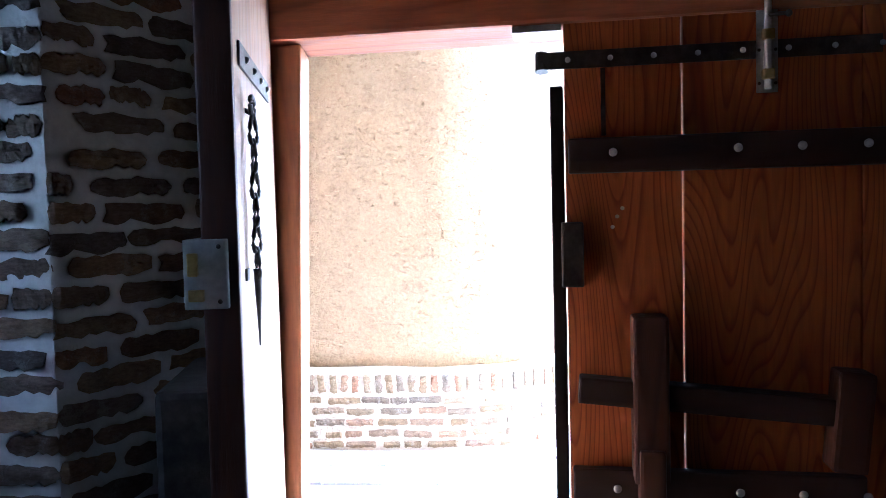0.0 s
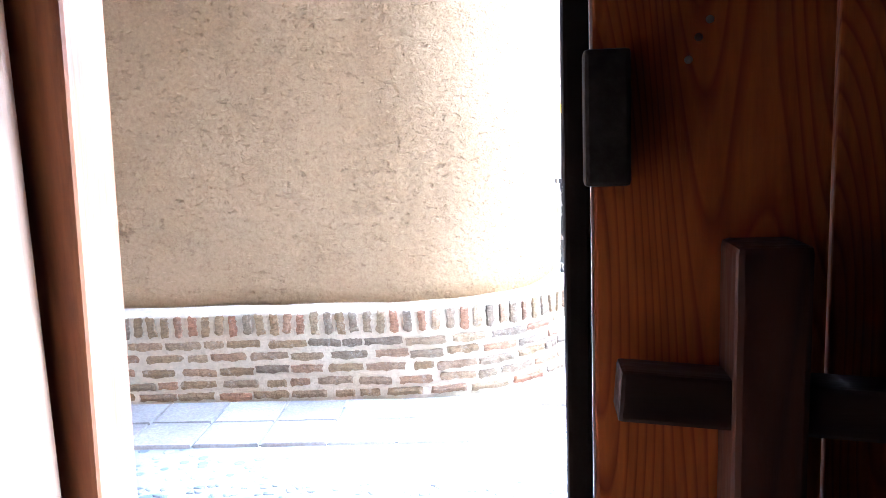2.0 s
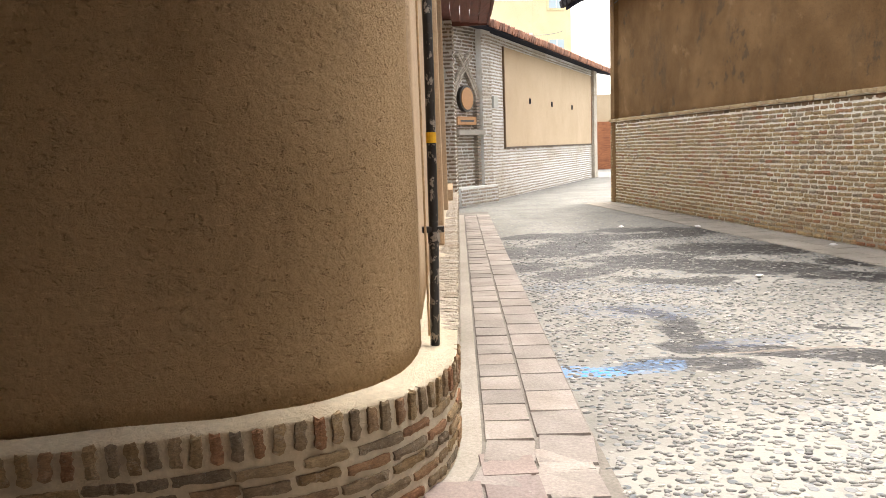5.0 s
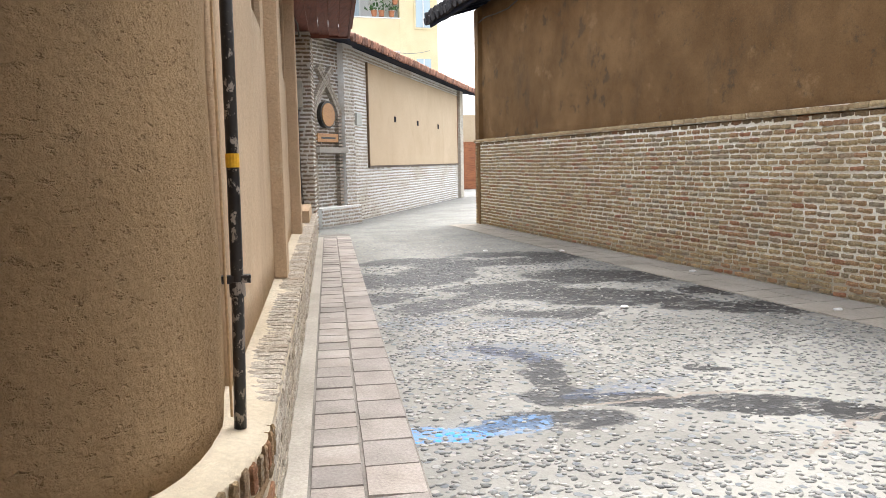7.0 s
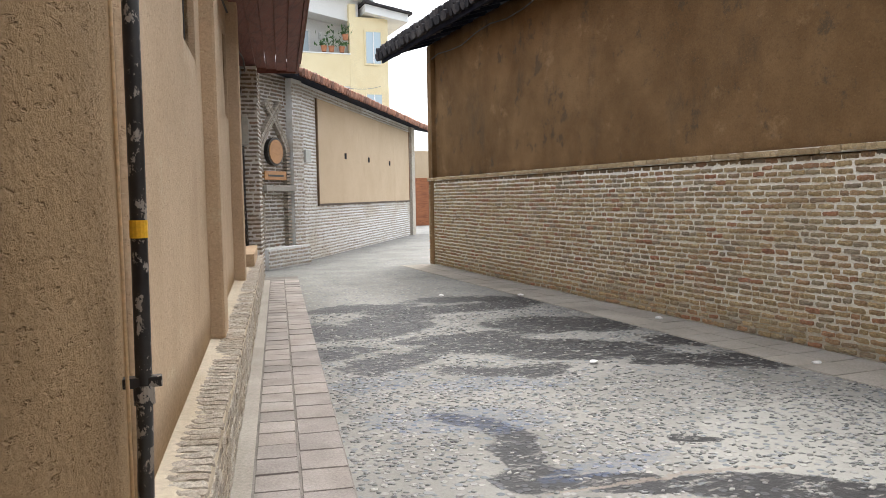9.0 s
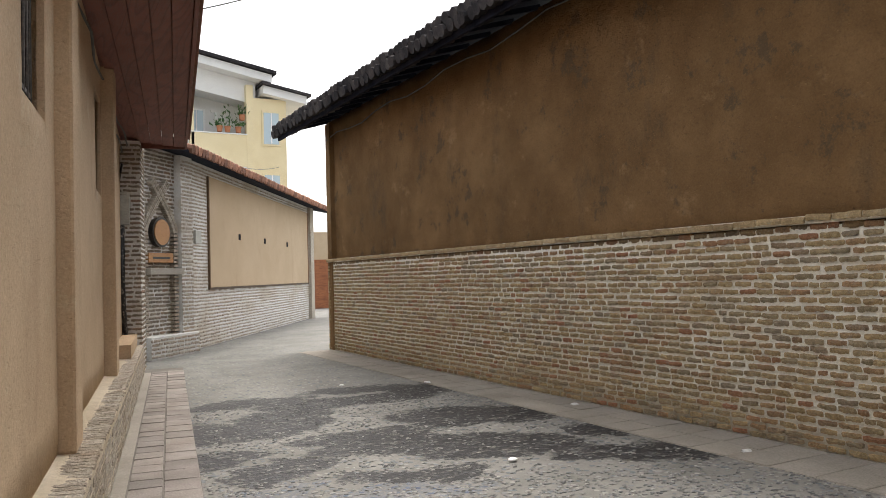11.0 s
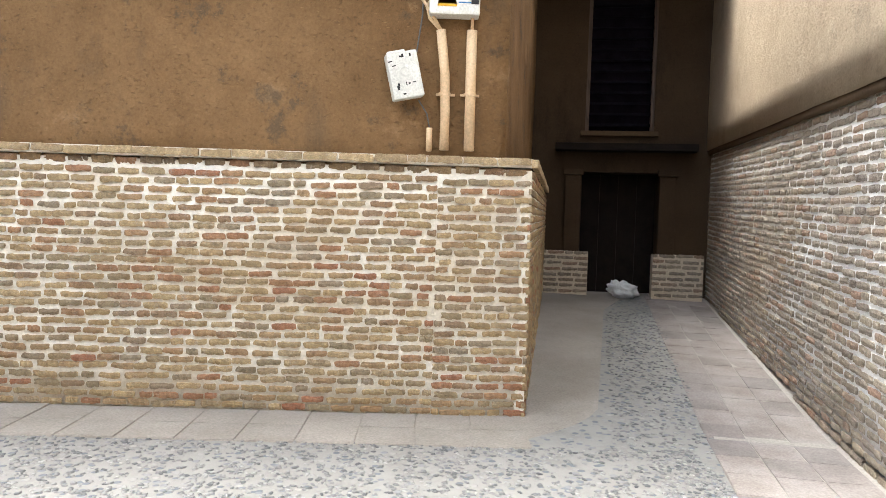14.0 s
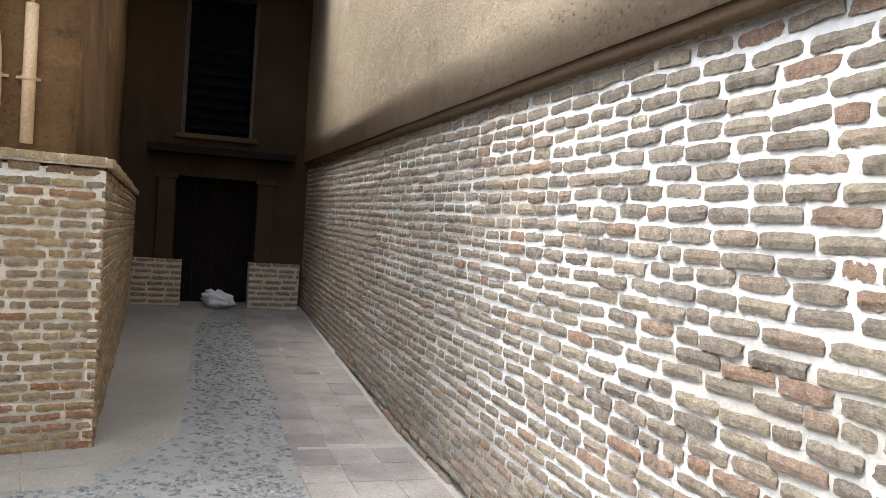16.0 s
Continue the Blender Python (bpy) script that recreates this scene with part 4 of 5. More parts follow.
    r = bmesh.ops.create_cone(bm, cap_ends=True, segments=8, radius1=0.001, radius2=0.006, depth=0.105, matrix=m @ pose(0.392, 0.012, z - 0.045))
    part("spike", bm, IRON, chain)
    # rim lock on the inner side, its bolt end facing the room
    bm = B()
    box(bm, (0.40, -0.060, 1.094), (0.512, -0.008, 1.178), m, 0.002)
    lock = part("rim_lock", bm, GREY_BOX, lf, "grey steel rim lock with brass bolts")
    bm = B()
    box(bm, (0.511, -0.054, 1.134), (0.521, -0.042, 1.162), m, 0.002)
    part("latch_bolt", bm, BRASS, lock)
    bm = B()
    box(bm, (0.511, -0.054, 1.104), (0.518, -0.036, 1.118), m, 0.001)
    part("dead_bolt", bm, BRASS, lock)
    bolt_heads(lock, [m @ Vector((0.512, -0.018, q)) for q in (1.169, 1.103)], 0.003, IRON)
    bm = B()
    box(bm, (0.41, 0.0006, 1.12), (0.43, 0.004, 1.136), m, 0.001)
    part("keyhole_plate", bm, IRON, lf)
    bm = B()
    box(bm, (0.18, -0.12, 0.45), (0.44, -0.041, 0.98), m, 0.01)
    part("letter_box", bm, IRON, lf, "dark sheet-metal box on the inner face")
    for ob in (fr, leaf, lf):
        ob.location = (0.062, 0.086, 0.104)


doorway()


# ---- west house: pilasters, barred windows, eave, drain pipe ----
def west_house():
    for s_mid, w, dep in ((8.73, 0.36, 0.135), (12.55, 0.40, 0.165)):
        d = Vector((1.12, 7.84)).normalized()
        p = Vector((-0.17, 8.66)) + d * ((s_mid - 8.66) / d.y)
        f = side(p, -d)
        bm = B()
        box(bm, (-w / 2, -0.05, 0.45), (w / 2, dep, 4.2), f, 0.02)
        tagged(setting("trim_pilaster", bm, PLASTER_PINK, "plain plaster pilaster on the house wall"))
    bm = curtain(B(), Line((1.19, 16.4), (0.86, 14.2)), 0.455, 0.63, 0.35)
    setting("trim_ledge_block", bm, PLASTER_PINK, "raised tan plaster block at the ledge's end")
    # one smoother coat on the straight stretch of wall
    bm = curtain(B(), fine(Line((0.985, 16.5), (-0.135, 8.66), (-0.57, 5.62)), 0.2), 0.462, 4.3, 0.06, 16, 0.006)
    coat = setting("wall_west_coat", bm, PLASTER_PINK, "smooth pinkish plaster coat", True)
    return coat


def cut_out(ob, bm):
    """Takes the shape bm out of a wall."""
    me = bpy.data.meshes.new("cutter")
    bmesh.ops.recalc_face_normals(bm, faces=bm.faces)
    bm.to_mesh(me)
    bm.free()
    tool = new("cutter", me)
    mod = ob.modifiers.new("opening", "BOOLEAN")
    mod.object, mod.operation, mod.solver = tool, "DIFFERENCE", "EXACT"
    bpy.context.view_layer.update()
    done = bpy.data.meshes.new_from_object(ob.evaluated_get(bpy.context.evaluated_depsgraph_get()))
    ob.modifiers.clear()
    ob.data = done
    bpy.data.objects.remove(tool)


COAT = west_house()


def west_windows():
    for y, w, z0, z1 in ((7.80, 0.74, 2.28, 3.6), (11.92, 0.7, 2.33, 3.3)):
        d = Vector((1.12, 7.84)).normalized()
        p = Vector((-0.16, 8.66)) + d * ((y - 8.66) / d.y)
        f = side(p, -d)
        for wall in (COAT, wall_west_up):
            bm = B()
            box(bm, (-w / 2, -0.16, z0), (w / 2, 0.2, z1), f)
            cut_out(wall, bm)
        win = thing("window_barred", "small deep window with dark upright iron bars", "window", "barred windows")
        bm = B()
        box(bm, (-w / 2 - 0.02, -0.20, z0 - 0.02), (w / 2 + 0.02, -0.155, z1 + 0.02), f)
        part("shutter", bm, WOOD_FRAME, win, "brown shutter behind the bars")
        bm = B()
        box(bm, (-w / 2, -0.15, z0), (w / 2, -0.01, z0 + 0.025), f, 0.006)
        part("window_sill", bm, PLASTER_PINK, win)
        for k in range(7):
            bm = B()
            x = -w / 2 + 0.05 + (w - 0.1) * k / 6
            tube(bm, [f @ Vector((x, -0.04, z0)), f @ Vector((x, -0.04, z1))], 0.011, 8)
            part("bar", bm, IRON, win)
        for z in (z0 + 0.12, z1 - 0.12):
            bm = B()
            box(bm, (-w / 2, -0.046, z - 0.012), (w / 2, -0.034, z + 0.012), f)
            part("cross_bar", bm, IRON, win)


west_windows()


def west_eave():
    ev = thing("eave", "boarded red-brown timber eave over the lane", "eave")
    ev["kind"] = "structure"
    d = Vector((1.15, 7.1)).normalized()
    n = Vector((d.y, -d.x))
    start = Vector((0.84, 9.5)) + d * ((6.2 - 9.5) / d.y)
    length = (16.6 - 6.2) / d.y
    f = side(start, d)
    w = 0.165
    for k in range(6):
        bm = B()
        y0 = 0.01 + k * (w + 0.006)
        tilt = 0.10
        box(bm, (0, y0, 3.62 + tilt * (y0 + w / 2)), (length, y0 + w, 3.645 + tilt * (y0 + w / 2)), f, 0.003)
        part("soffit_board", bm, WOOD_EAVE, ev)
    bm = B()
    box(bm, (0, -0.03, 3.60), (length, 0.005, 3.76), f, 0.004)
    part("fascia", bm, WOOD_EAVE, ev)
    bm = B()
    box(bm, (length + 0.002, -0.03, 3.60), (length + 0.03, 1.05, 3.8), f, 0.004)
    part("end_fascia", bm, WOOD_EAVE, ev)
    bm = B()
    vs = [f @ Vector(q) for q in ((-0.05, -0.08, 3.77), (length + 0.08, -0.08, 3.77), (length + 0.08, 2.6, 4.75), (-0.05, 2.6, 4.75))]
    lo = [bm.verts.new(v) for v in vs]
    hi = [bm.verts.new(v + Vector((0, 0, 0.06))) for v in vs]
    bm.faces.new(lo[::-1])
    bm.faces.new(hi)
    for k in range(4):
        bm.faces.new((lo[k], lo[(k + 1) % 4], hi[(k + 1) % 4], hi[k]))
    part("roof_slab", bm, ROOF_RED, ev)
    for off, z in ((0.86, 3.60), (0.93, 3.5)):
        bm = B()
        pts = [f @ Vector((length * k / 14, off + 0.03 * math.sin(k * 1.9), z - 0.06 * math.sin(k * 1.1) ** 2)) for k in range(15)]
        tube(bm, pts, 0.012, 6)
        tagged(link("cable", bm, CABLE), "slack dark cable under the eave", "cable", "cables")


west_eave()


def drain_pipe():
    p = thing("drain_pipe", "black iron drain pipe on the rounded corner with yellow tape", "drain pipe")
    x, y = -0.548, 5.146
    bm = B()
    tube(bm, [(x - 0.012, y, 0.452), (x, y, 0.9), (x + 0.005, y, 1.4), (x + 0.02, y, 4.2)], 0.021, 14)
    part("pipe", bm, BLACK_PIPE, p, "", True)
    bm = B()
    tube(bm, [(x - 0.038, y - 0.02, 0.5), (x - 0.036, y - 0.02, 4.2)], 0.005, 8)
    part("thin_pipe", bm, CREAM_PIPE, p, "thin rusty conduit", True)
    bm = B()
    tube(bm, [(x - 0.0, y, 0.90), (x, y, 0.95)], 0.026, 16)
    box(bm, (x - 0.05, y - 0.018, 0.945), (x + 0.045, y + 0.018, 0.972), None, 0.004)
    part("clamp", bm, BLACK_PIPE, p, "bolted iron clamp")
    bm = B()
    tube(bm, [(x + 0.004, y, 1.325), (x + 0.004, y, 1.37)], 0.0222, 14)
    part("yellow_band", bm, YELLOW, p, "yellow tape")


drain_pipe()


# ---- brick corner pillar at the end of the west house, portal and long wall ----
def pillar():
    f = side((1.26, 16.38), (-1, 0.2))
    bm = B()
    box(bm, (0.0, -0.7, 0), (0.42, 0.0, 3.66), f)
    ob = setting("wall_pillar", bm, MORTAR_WHITE, "slender brick corner pillar with white mortar")
    return ob, f


PILLAR_OB, PILLAR_F = pillar()
PORTAL = Line((2.52, 19.77), (1.42, 18.52))
LONG_WALL = Line((8.69, 30.14), (2.52, 19.78))


def long_wall():
    w = setting("wall_long_base", curtain(B(), LONG_WALL, -0.05, 4.0, 0.3), MORTAR_WHITE, "long brick garden wall with pale mortar")
    p = setting("wall_portal", curtain(B(), PORTAL, -0.05, 4.1, 0.3), MORTAR_WHITE, "brick portal niche wall")
    setting("wall_portal_side", box(B(), (0.85, 17.0, 0), (1.36, 18.6, 3.9)), MORTAR_WHITE, "plain side wall between pillar and portal")
    L = LONG_WALL.length
    f = side(LONG_WALL.p[0], LONG_WALL.p[1] - LONG_WALL.p[0])
    x0, x1 = 0.65, 10.7
    bm = B()
    box(bm, (x0, 0.0, 1.28), (x1, 0.035, 3.75), f, 0.01)
    panel = thing("plaster_panel", "large plain tan plaster panel framed on the brick wall", "wall panel")
    part("field", bm, PLASTER_PANEL, panel)
    for a, b, c, e in ((x0 - 0.05, x1 + 0.05, 1.23, 1.28), (x1, x1 + 0.05, 1.28, 3.75), (x0 - 0.05, x0, 1.28, 3.75)):
        bm = B()
        box(bm, (a, 0.0, c), (b, 0.05, e), f, 0.006)
        part("border", bm, BRICK_DARK, panel, "dark narrow border")
    # Putlog holes: thin black plates stand in for the shade inside.
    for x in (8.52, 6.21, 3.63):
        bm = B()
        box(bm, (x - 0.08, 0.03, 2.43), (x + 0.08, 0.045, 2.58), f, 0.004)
        part("putlog_hole", bm, SHADE_BLACK, panel, "small near-black plate standing for a shaded square hole")
    bm = B()
    box(bm, (11.27, 0.0, 2.22), (11.6, 0.06, 2.5), f, 0.01)
    part("meter_box", bm, GREY_BOX, panel, "grey wall box")
    # end pillar
    bm = B()
    box(bm, (-0.02, 0.002, -0.05), (0.5, 0.12, 3.95), f)
    setting("wall_end_pillar", bm, BRICK_LIMED, "end pillar of the garden wall")
    # clay tile coping
    roof = thing("wall_coping", "sloping red clay tile coping along the garden wall", "roof")
    roof["kind"] = "structure"
    bm = B()
    box(bm, (-1.5, -0.5, -0.03), (L + 1.6, 0.58, 0.03), f @ pose(0, 0, 4.0, -12.4, 0, 0))
    part("board", bm, BOARD_SHADE, roof)
    rng = random.Random(3)
    n = int((L + 2.9) / 0.19)
    for k in range(n):
        for row in range(2):
            bm = B()
            x = -1.4 + k * 0.19
            pts = [Vector((x + rng.uniform(-0.015, 0.015), y, 4.075 + rng.uniform(-0.01, 0.012) - (y - 0.0) * 0.22)) for y in ((0.64, 0.08) if row == 0 else (0.10, -0.34))]
            a, b = [f @ q for q in pts]
            tube(bm, [a, b], 0.088, 8)
            part("roof_tile", bm, ROOF_RED, roof)
    return w, p, f


LONG_OB, PORTAL_OB, LONG_F = long_wall()


FLANKS = []


def portal_parts():
    f = side(PORTAL.p[0], PORTAL.p[1] - PORTAL.p[0])
    L, mid = PORTAL.length, 0.99
    arch = thing("portal_arch", "raised brick ribs crossing in a pointed arch round the portal niche", "arch")
    for s in (-1, 1):
        for k in range(25):
            u = 0.62 * k / 24
            x, z = mid + s * (0.50 - 1.40 * u ** 1.3), 2.42 + 1.5 * u
            steep = math.degrees(math.atan2(1.5, 1.40 * 1.3 * max(u, 0.02) ** 0.3))
            for row in (-0.045, 0.045):
                bm = B()
                box(bm, (row - 0.038, 0.0, -0.02), (row + 0.038, 0.10, 0.02), f @ pose(x, 0.0, z, 0, s * (steep - 90), 0), 0.004)
                part("brick", bm, BRICK_LIMED, arch)
        for k in range(33):
            bm = B()
            x = mid + s * 0.50
            box(bm, (x - 0.075, 0.0, 0.02 + k * 0.074), (x + 0.075, 0.10, 0.066 + k * 0.074), f, 0.004)
            part("brick", bm, BRICK_LIMED, arch)
    for x0, x1 in ((-0.02, mid - 0.60), (mid + 0.60, L)):
        bm = B()
        box(bm, (x0, 0.0, 0.0), (x1, 0.16, 3.95), f)
        flank = part("flank", bm, MORTAR_WHITE, arch)
        FLANKS.append((flank, Line((f @ Vector((x0, 0.16, 0))).to_2d(), (f @ Vector((x1, 0.16, 0))).to_2d())))
    bm = B()
    disc(bm, f @ pose(mid, 0.06, 2.38, 90, 0, 0), 0.29, 0.1, 28)
    pl = link("round_plaque", bm, IRON)
    tagged(pl, "round dark-rimmed wooden plaque on the portal", "plaque")
    bm = B()
    disc(bm, f @ pose(mid, 0.115, 2.38, 90, 0, 0), 0.245, 0.03, 28)
    part("wooden_face", bm, WOOD_SIGN, pl, "orange-brown wooden face")
    bm = B()
    box(bm, (mid - 0.42, 0.0, 1.80), (mid + 0.39, 0.09, 1.985), f, 0.01)
    sg = link("name_board", bm, WOOD_SIGN)
    tagged(sg, "orange wooden name board under the round plaque", "sign")
    bm = B()
    box(bm, (mid - 0.3, 0.09, 1.87), (mid + 0.26, 0.094, 1.91), f)
    part("lettering", bm, IRON, sg, "unreadable dark lettering")
    bm = B()
    box(bm, (mid - 0.56, 0.0, 1.57), (mid + 0.56, 0.24, 1.69), f, 0.012)
    tagged(link("stone_shelf", bm, CEMENT), "pale stone shelf below the name board", "shelf")
    bm = B()
    box(bm, (0.02, 0.0, 0.0), (L - 0.02, 0.3, 0.42), f, 0.01)
    step = setting("wall_portal_step", bm, MORTAR_WHITE, "brick bench step at the portal's foot")
    FLANKS.append((step, Line((f @ Vector((0.02, 0.3, 0))).to_2d(), (f @ Vector((L - 0.02, 0.3, 0))).to_2d())))


portal_parts()


def pillar_fittings():
    f = PILLAR_F
    p = thing("black_downpipe", "black plastic downpipe beside the brick pillar", "drain pipe")
    bm = B()
    tube(bm, [f @ Vector((0.235, 0.06, 0.45)), f @ Vector((0.27, 0.06, 1.2)), f @ Vector((0.27, 0.06, 2.32))], 0.045, 12)
    part("pipe", bm, BLACK_PIPE, p, "", True)
    bm = B()
    tube(bm, [f @ Vector((0.36, 0.05, 2.6)), f @ Vector((0.33, 0.05, 2.85)), f @ Vector((0.25, 0.05, 3.3))], 0.016, 8)
    part("conduit", bm, BLACK_PIPE, p)
    bm = B()
    box(bm, (0.15, 0.016, 2.33), (0.29, 0.1, 2.80), f, 0.01)
    tagged(link("meter_cabinet", bm, GREY_BOX), "grey metal meter cabinet on the pillar", "meter box")


pillar_fittings()


# ---- east building: coping bricks come later; roof, cable, electric boxes ----
def east_roof():
    r = thing("tiled_roof", "dark weathered tile roof with a deep shaded eave", "roof")
    r["kind"] = "structure"
    y0, y1 = 2.4, 18.75
    xe, ze, slope = 4.17, 4.36, 0.30
    # Deck, eave board and rafters carry the eave's shade in their colour.
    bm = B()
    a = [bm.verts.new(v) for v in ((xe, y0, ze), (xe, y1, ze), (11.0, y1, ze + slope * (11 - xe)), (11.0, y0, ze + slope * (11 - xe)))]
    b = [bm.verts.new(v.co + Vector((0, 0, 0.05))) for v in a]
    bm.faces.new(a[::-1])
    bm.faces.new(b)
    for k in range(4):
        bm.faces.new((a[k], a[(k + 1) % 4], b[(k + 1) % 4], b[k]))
    part("roof_deck", bm, BOARD_SHADE, r)
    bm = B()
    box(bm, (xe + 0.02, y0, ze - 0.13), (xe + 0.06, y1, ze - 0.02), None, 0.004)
    part("eave_board", bm, BOARD_SHADE, r)
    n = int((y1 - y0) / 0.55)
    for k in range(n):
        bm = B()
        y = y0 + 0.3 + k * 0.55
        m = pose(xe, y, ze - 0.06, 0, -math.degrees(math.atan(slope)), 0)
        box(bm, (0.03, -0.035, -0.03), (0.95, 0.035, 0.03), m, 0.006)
        part("rafter", bm, BOARD_SHADE, r)
    rng = random.Random(4)
    n = int((y1 - y0) / 0.16)
    for k in range(n):
        for row in range(-1, 2):
            bm = B()
            y = y0 + 0.08 + (0.08 if row < 0 else 0.0) + k * 0.16 + rng.uniform(-0.012, 0.012)
            x0 = xe - 0.08 + rng.uniform(-0.03, 0.03) + max(-0.02, row * 0.36)
            zz = ze + 0.1 + (x0 - xe) * slope + rng.uniform(-0.008, 0.012) + (-0.11, 0.0, 0.012)[row + 1]
            lift = rng.uniform(-0.01, 0.015)
            tube(bm, [(x0, y, zz + 0.02), (x0 + 0.42, y + rng.uniform(-0.01, 0.01), zz + 0.42 * slope + lift)], 0.08, 8)
            part("roof_tile", bm, ROOF_DARK, r)
    bm = B()
    pts = [(4.985, 18.1 - 0.62 * k, 4.18 + 0.018 * k + 0.05 * math.sin(k * 1.7)) for k in range(22)]
    tube(bm, pts, 0.011, 6)
    tagged(link("cable", bm, CABLE), "thin pale cable sagging under the tiled eave", "cable", "cables")


east_roof()


def electric():
    x = 5.04
    # upper cabinet
    bm = B()
    box(bm, (x - 0.15, 3.745, 2.73), (x, 4.085, 3.12), None, 0.018)
    cab = tagged(link("electric_cabinet", bm, WHITE_BOX), "white enamelled electric cabinet with a yellow warning sign", "electric box")
    bm = B()
    vs = [bm.verts.new((x - 0.153, y, z)) for y, z in ((4.03, 2.80), (3.90, 2.80), (3.965, 2.96))]
    bm.faces.new(vs)
    bmesh.ops.solidify(bm, geom=bm.faces[:], thickness=0.002)
    part("warning_triangle", bm, YELLOW, cab, "yellow warning triangle")
    bm = B()
    box(bm, (x - 0.153, 3.90, 2.782), (x - 0.1505, 4.03, 2.798))
    part("warning_bar", bm, YELLOW, cab)
    bm = B()
    box(bm, (x - 0.153, 3.80, 2.805), (x - 0.1505, 3.89, 2.812))
    part("blue_line", bm, BLUE_INK, cab)
    bm = B()
    box(bm, (x - 0.154, 3.755, 2.80), (x - 0.1505, 3.805, 2.835))
    part("catch", bm, INK, cab)
    # tilted meter box with hand-painted numbers
    m = pose(x - 0.10, 4.24, 2.32, -13, 0, 10)
    bm = B()
    box(bm, (-0.06, -0.105, -0.155), (0.06, 0.105, 0.155), m, 0.012)
    box(bm, (-0.04, -0.03, 0.15), (0.03, 0.09, 0.17), m, 0.006)
    mb = tagged(link("meter_box", bm, WHITE_BOX), "tilted off-white meter box with black painted digits", "electric box")
    bm = B()
    box(bm, (0.03, -0.118, -0.13), (0.075, -0.107, 0.15), m, 0.002)
    part("open_cover", bm, GREY_BOX, mb, "hanging grey side cover")
    bm = B()
    tube(bm, [m @ Vector((-0.062, 0.03 * math.cos(a), 0.02 + 0.03 * math.sin(a))) for a in (k * 0.52 for k in range(13))], 0.0025, 6)
    part("seal_ring", bm, WHITE_BOX, mb)
    rng = random.Random(8)
    for y, z, w, h in ((0.075, 0.105, 0.028, 0.008), (0.03, 0.118, 0.02, 0.012), (-0.02, 0.125, 0.012, 0.022), (-0.045, 0.128, 0.012, 0.022), (0.055, 0.075, 0.026, 0.007),
                       (0.07, -0.075, 0.014, 0.03), (0.045, -0.075, 0.014, 0.03), (0.01, -0.06, 0.006, 0.026), (-0.02, -0.06, 0.012, 0.010), (-0.05, -0.058, 0.02, 0.006), (0.03, -0.125, 0.02, 0.01)):
        bm = B()
        box(bm, (-0.0625, y - w / 2, z - h / 2), (-0.0602, y + w / 2, z + h / 2), m @ pose(0, 0, 0, rng.uniform(-10, 10), 0, 0))
        part("painted_mark", bm, INK, mb, "black painted mark")
    # conduits
    for k, (pts, r) in enumerate(((((x - 0.045, 3.955, 1.835), (x - 0.045, 3.957, 2.1), (x - 0.05, 3.965, 2.35), (x - 0.055, 4.0, 2.645)), 0.033),
                                  (((x - 0.045, 3.785, 1.835), (x - 0.045, 3.79, 2.65)), 0.036), (((x - 0.035, 4.06, 1.825), (x - 0.035, 4.06, 1.985)), 0.020))):
        bm = B()
        tube(bm, pts, r, 16)
        c = tagged(link("conduit_pipe", bm, CREAM_PIPE, None, "", True), "cream plastic conduit pipe standing on the brick ledge", "pipe", "conduit pipes")
        if k < 2:
            y = pts[1][1]
            bm = B()
            tube(bm, [(x - 0.045, y + (0.006 if k == 0 else 0), 2.205), (x - 0.045, y + (0.006 if k == 0 else 0), 2.225)], r + 0.008, 16)
            box(bm, (x - 0.03, y - 0.065, 2.208), (x, y + 0.065, 2.222))
            part("pipe_clip", bm, CREAM_PIPE, c)
    for pts in (((x - 0.055, 4.0, 2.645), (x - 0.07, 4.06, 2.74), (x - 0.07, 4.13, 2.84), (x - 0.06, 4.11, 2.95), (x - 0.04, 4.08, 3.0)),
                ((x - 0.055, 4.005, 2.645), (x - 0.06, 4.08, 2.72), (x - 0.06, 4.10, 2.80), (x - 0.05, 4.08, 2.84)),
                ((x - 0.045, 3.79, 2.65), (x - 0.06, 3.79, 2.73)), ((x - 0.035, 4.06, 1.985), (x - 0.04, 4.08, 2.08), (x - 0.05, 4.14, 2.17)),
                ((x - 0.015, 4.17, 2.45), (x - 0.015, 4.13, 2.75), (x - 0.015, 4.12, 3.1))):
        bm = B()
        tube(bm, pts, 0.011 if pts[0][2] > 2.6 else 0.005, 8)
        tagged(link("cable", bm, CREAM_PIPE if pts[0][2] > 2.6 else CABLE, None, "", True), "short cable between conduit and electric box", "cable", "cables")


electric()


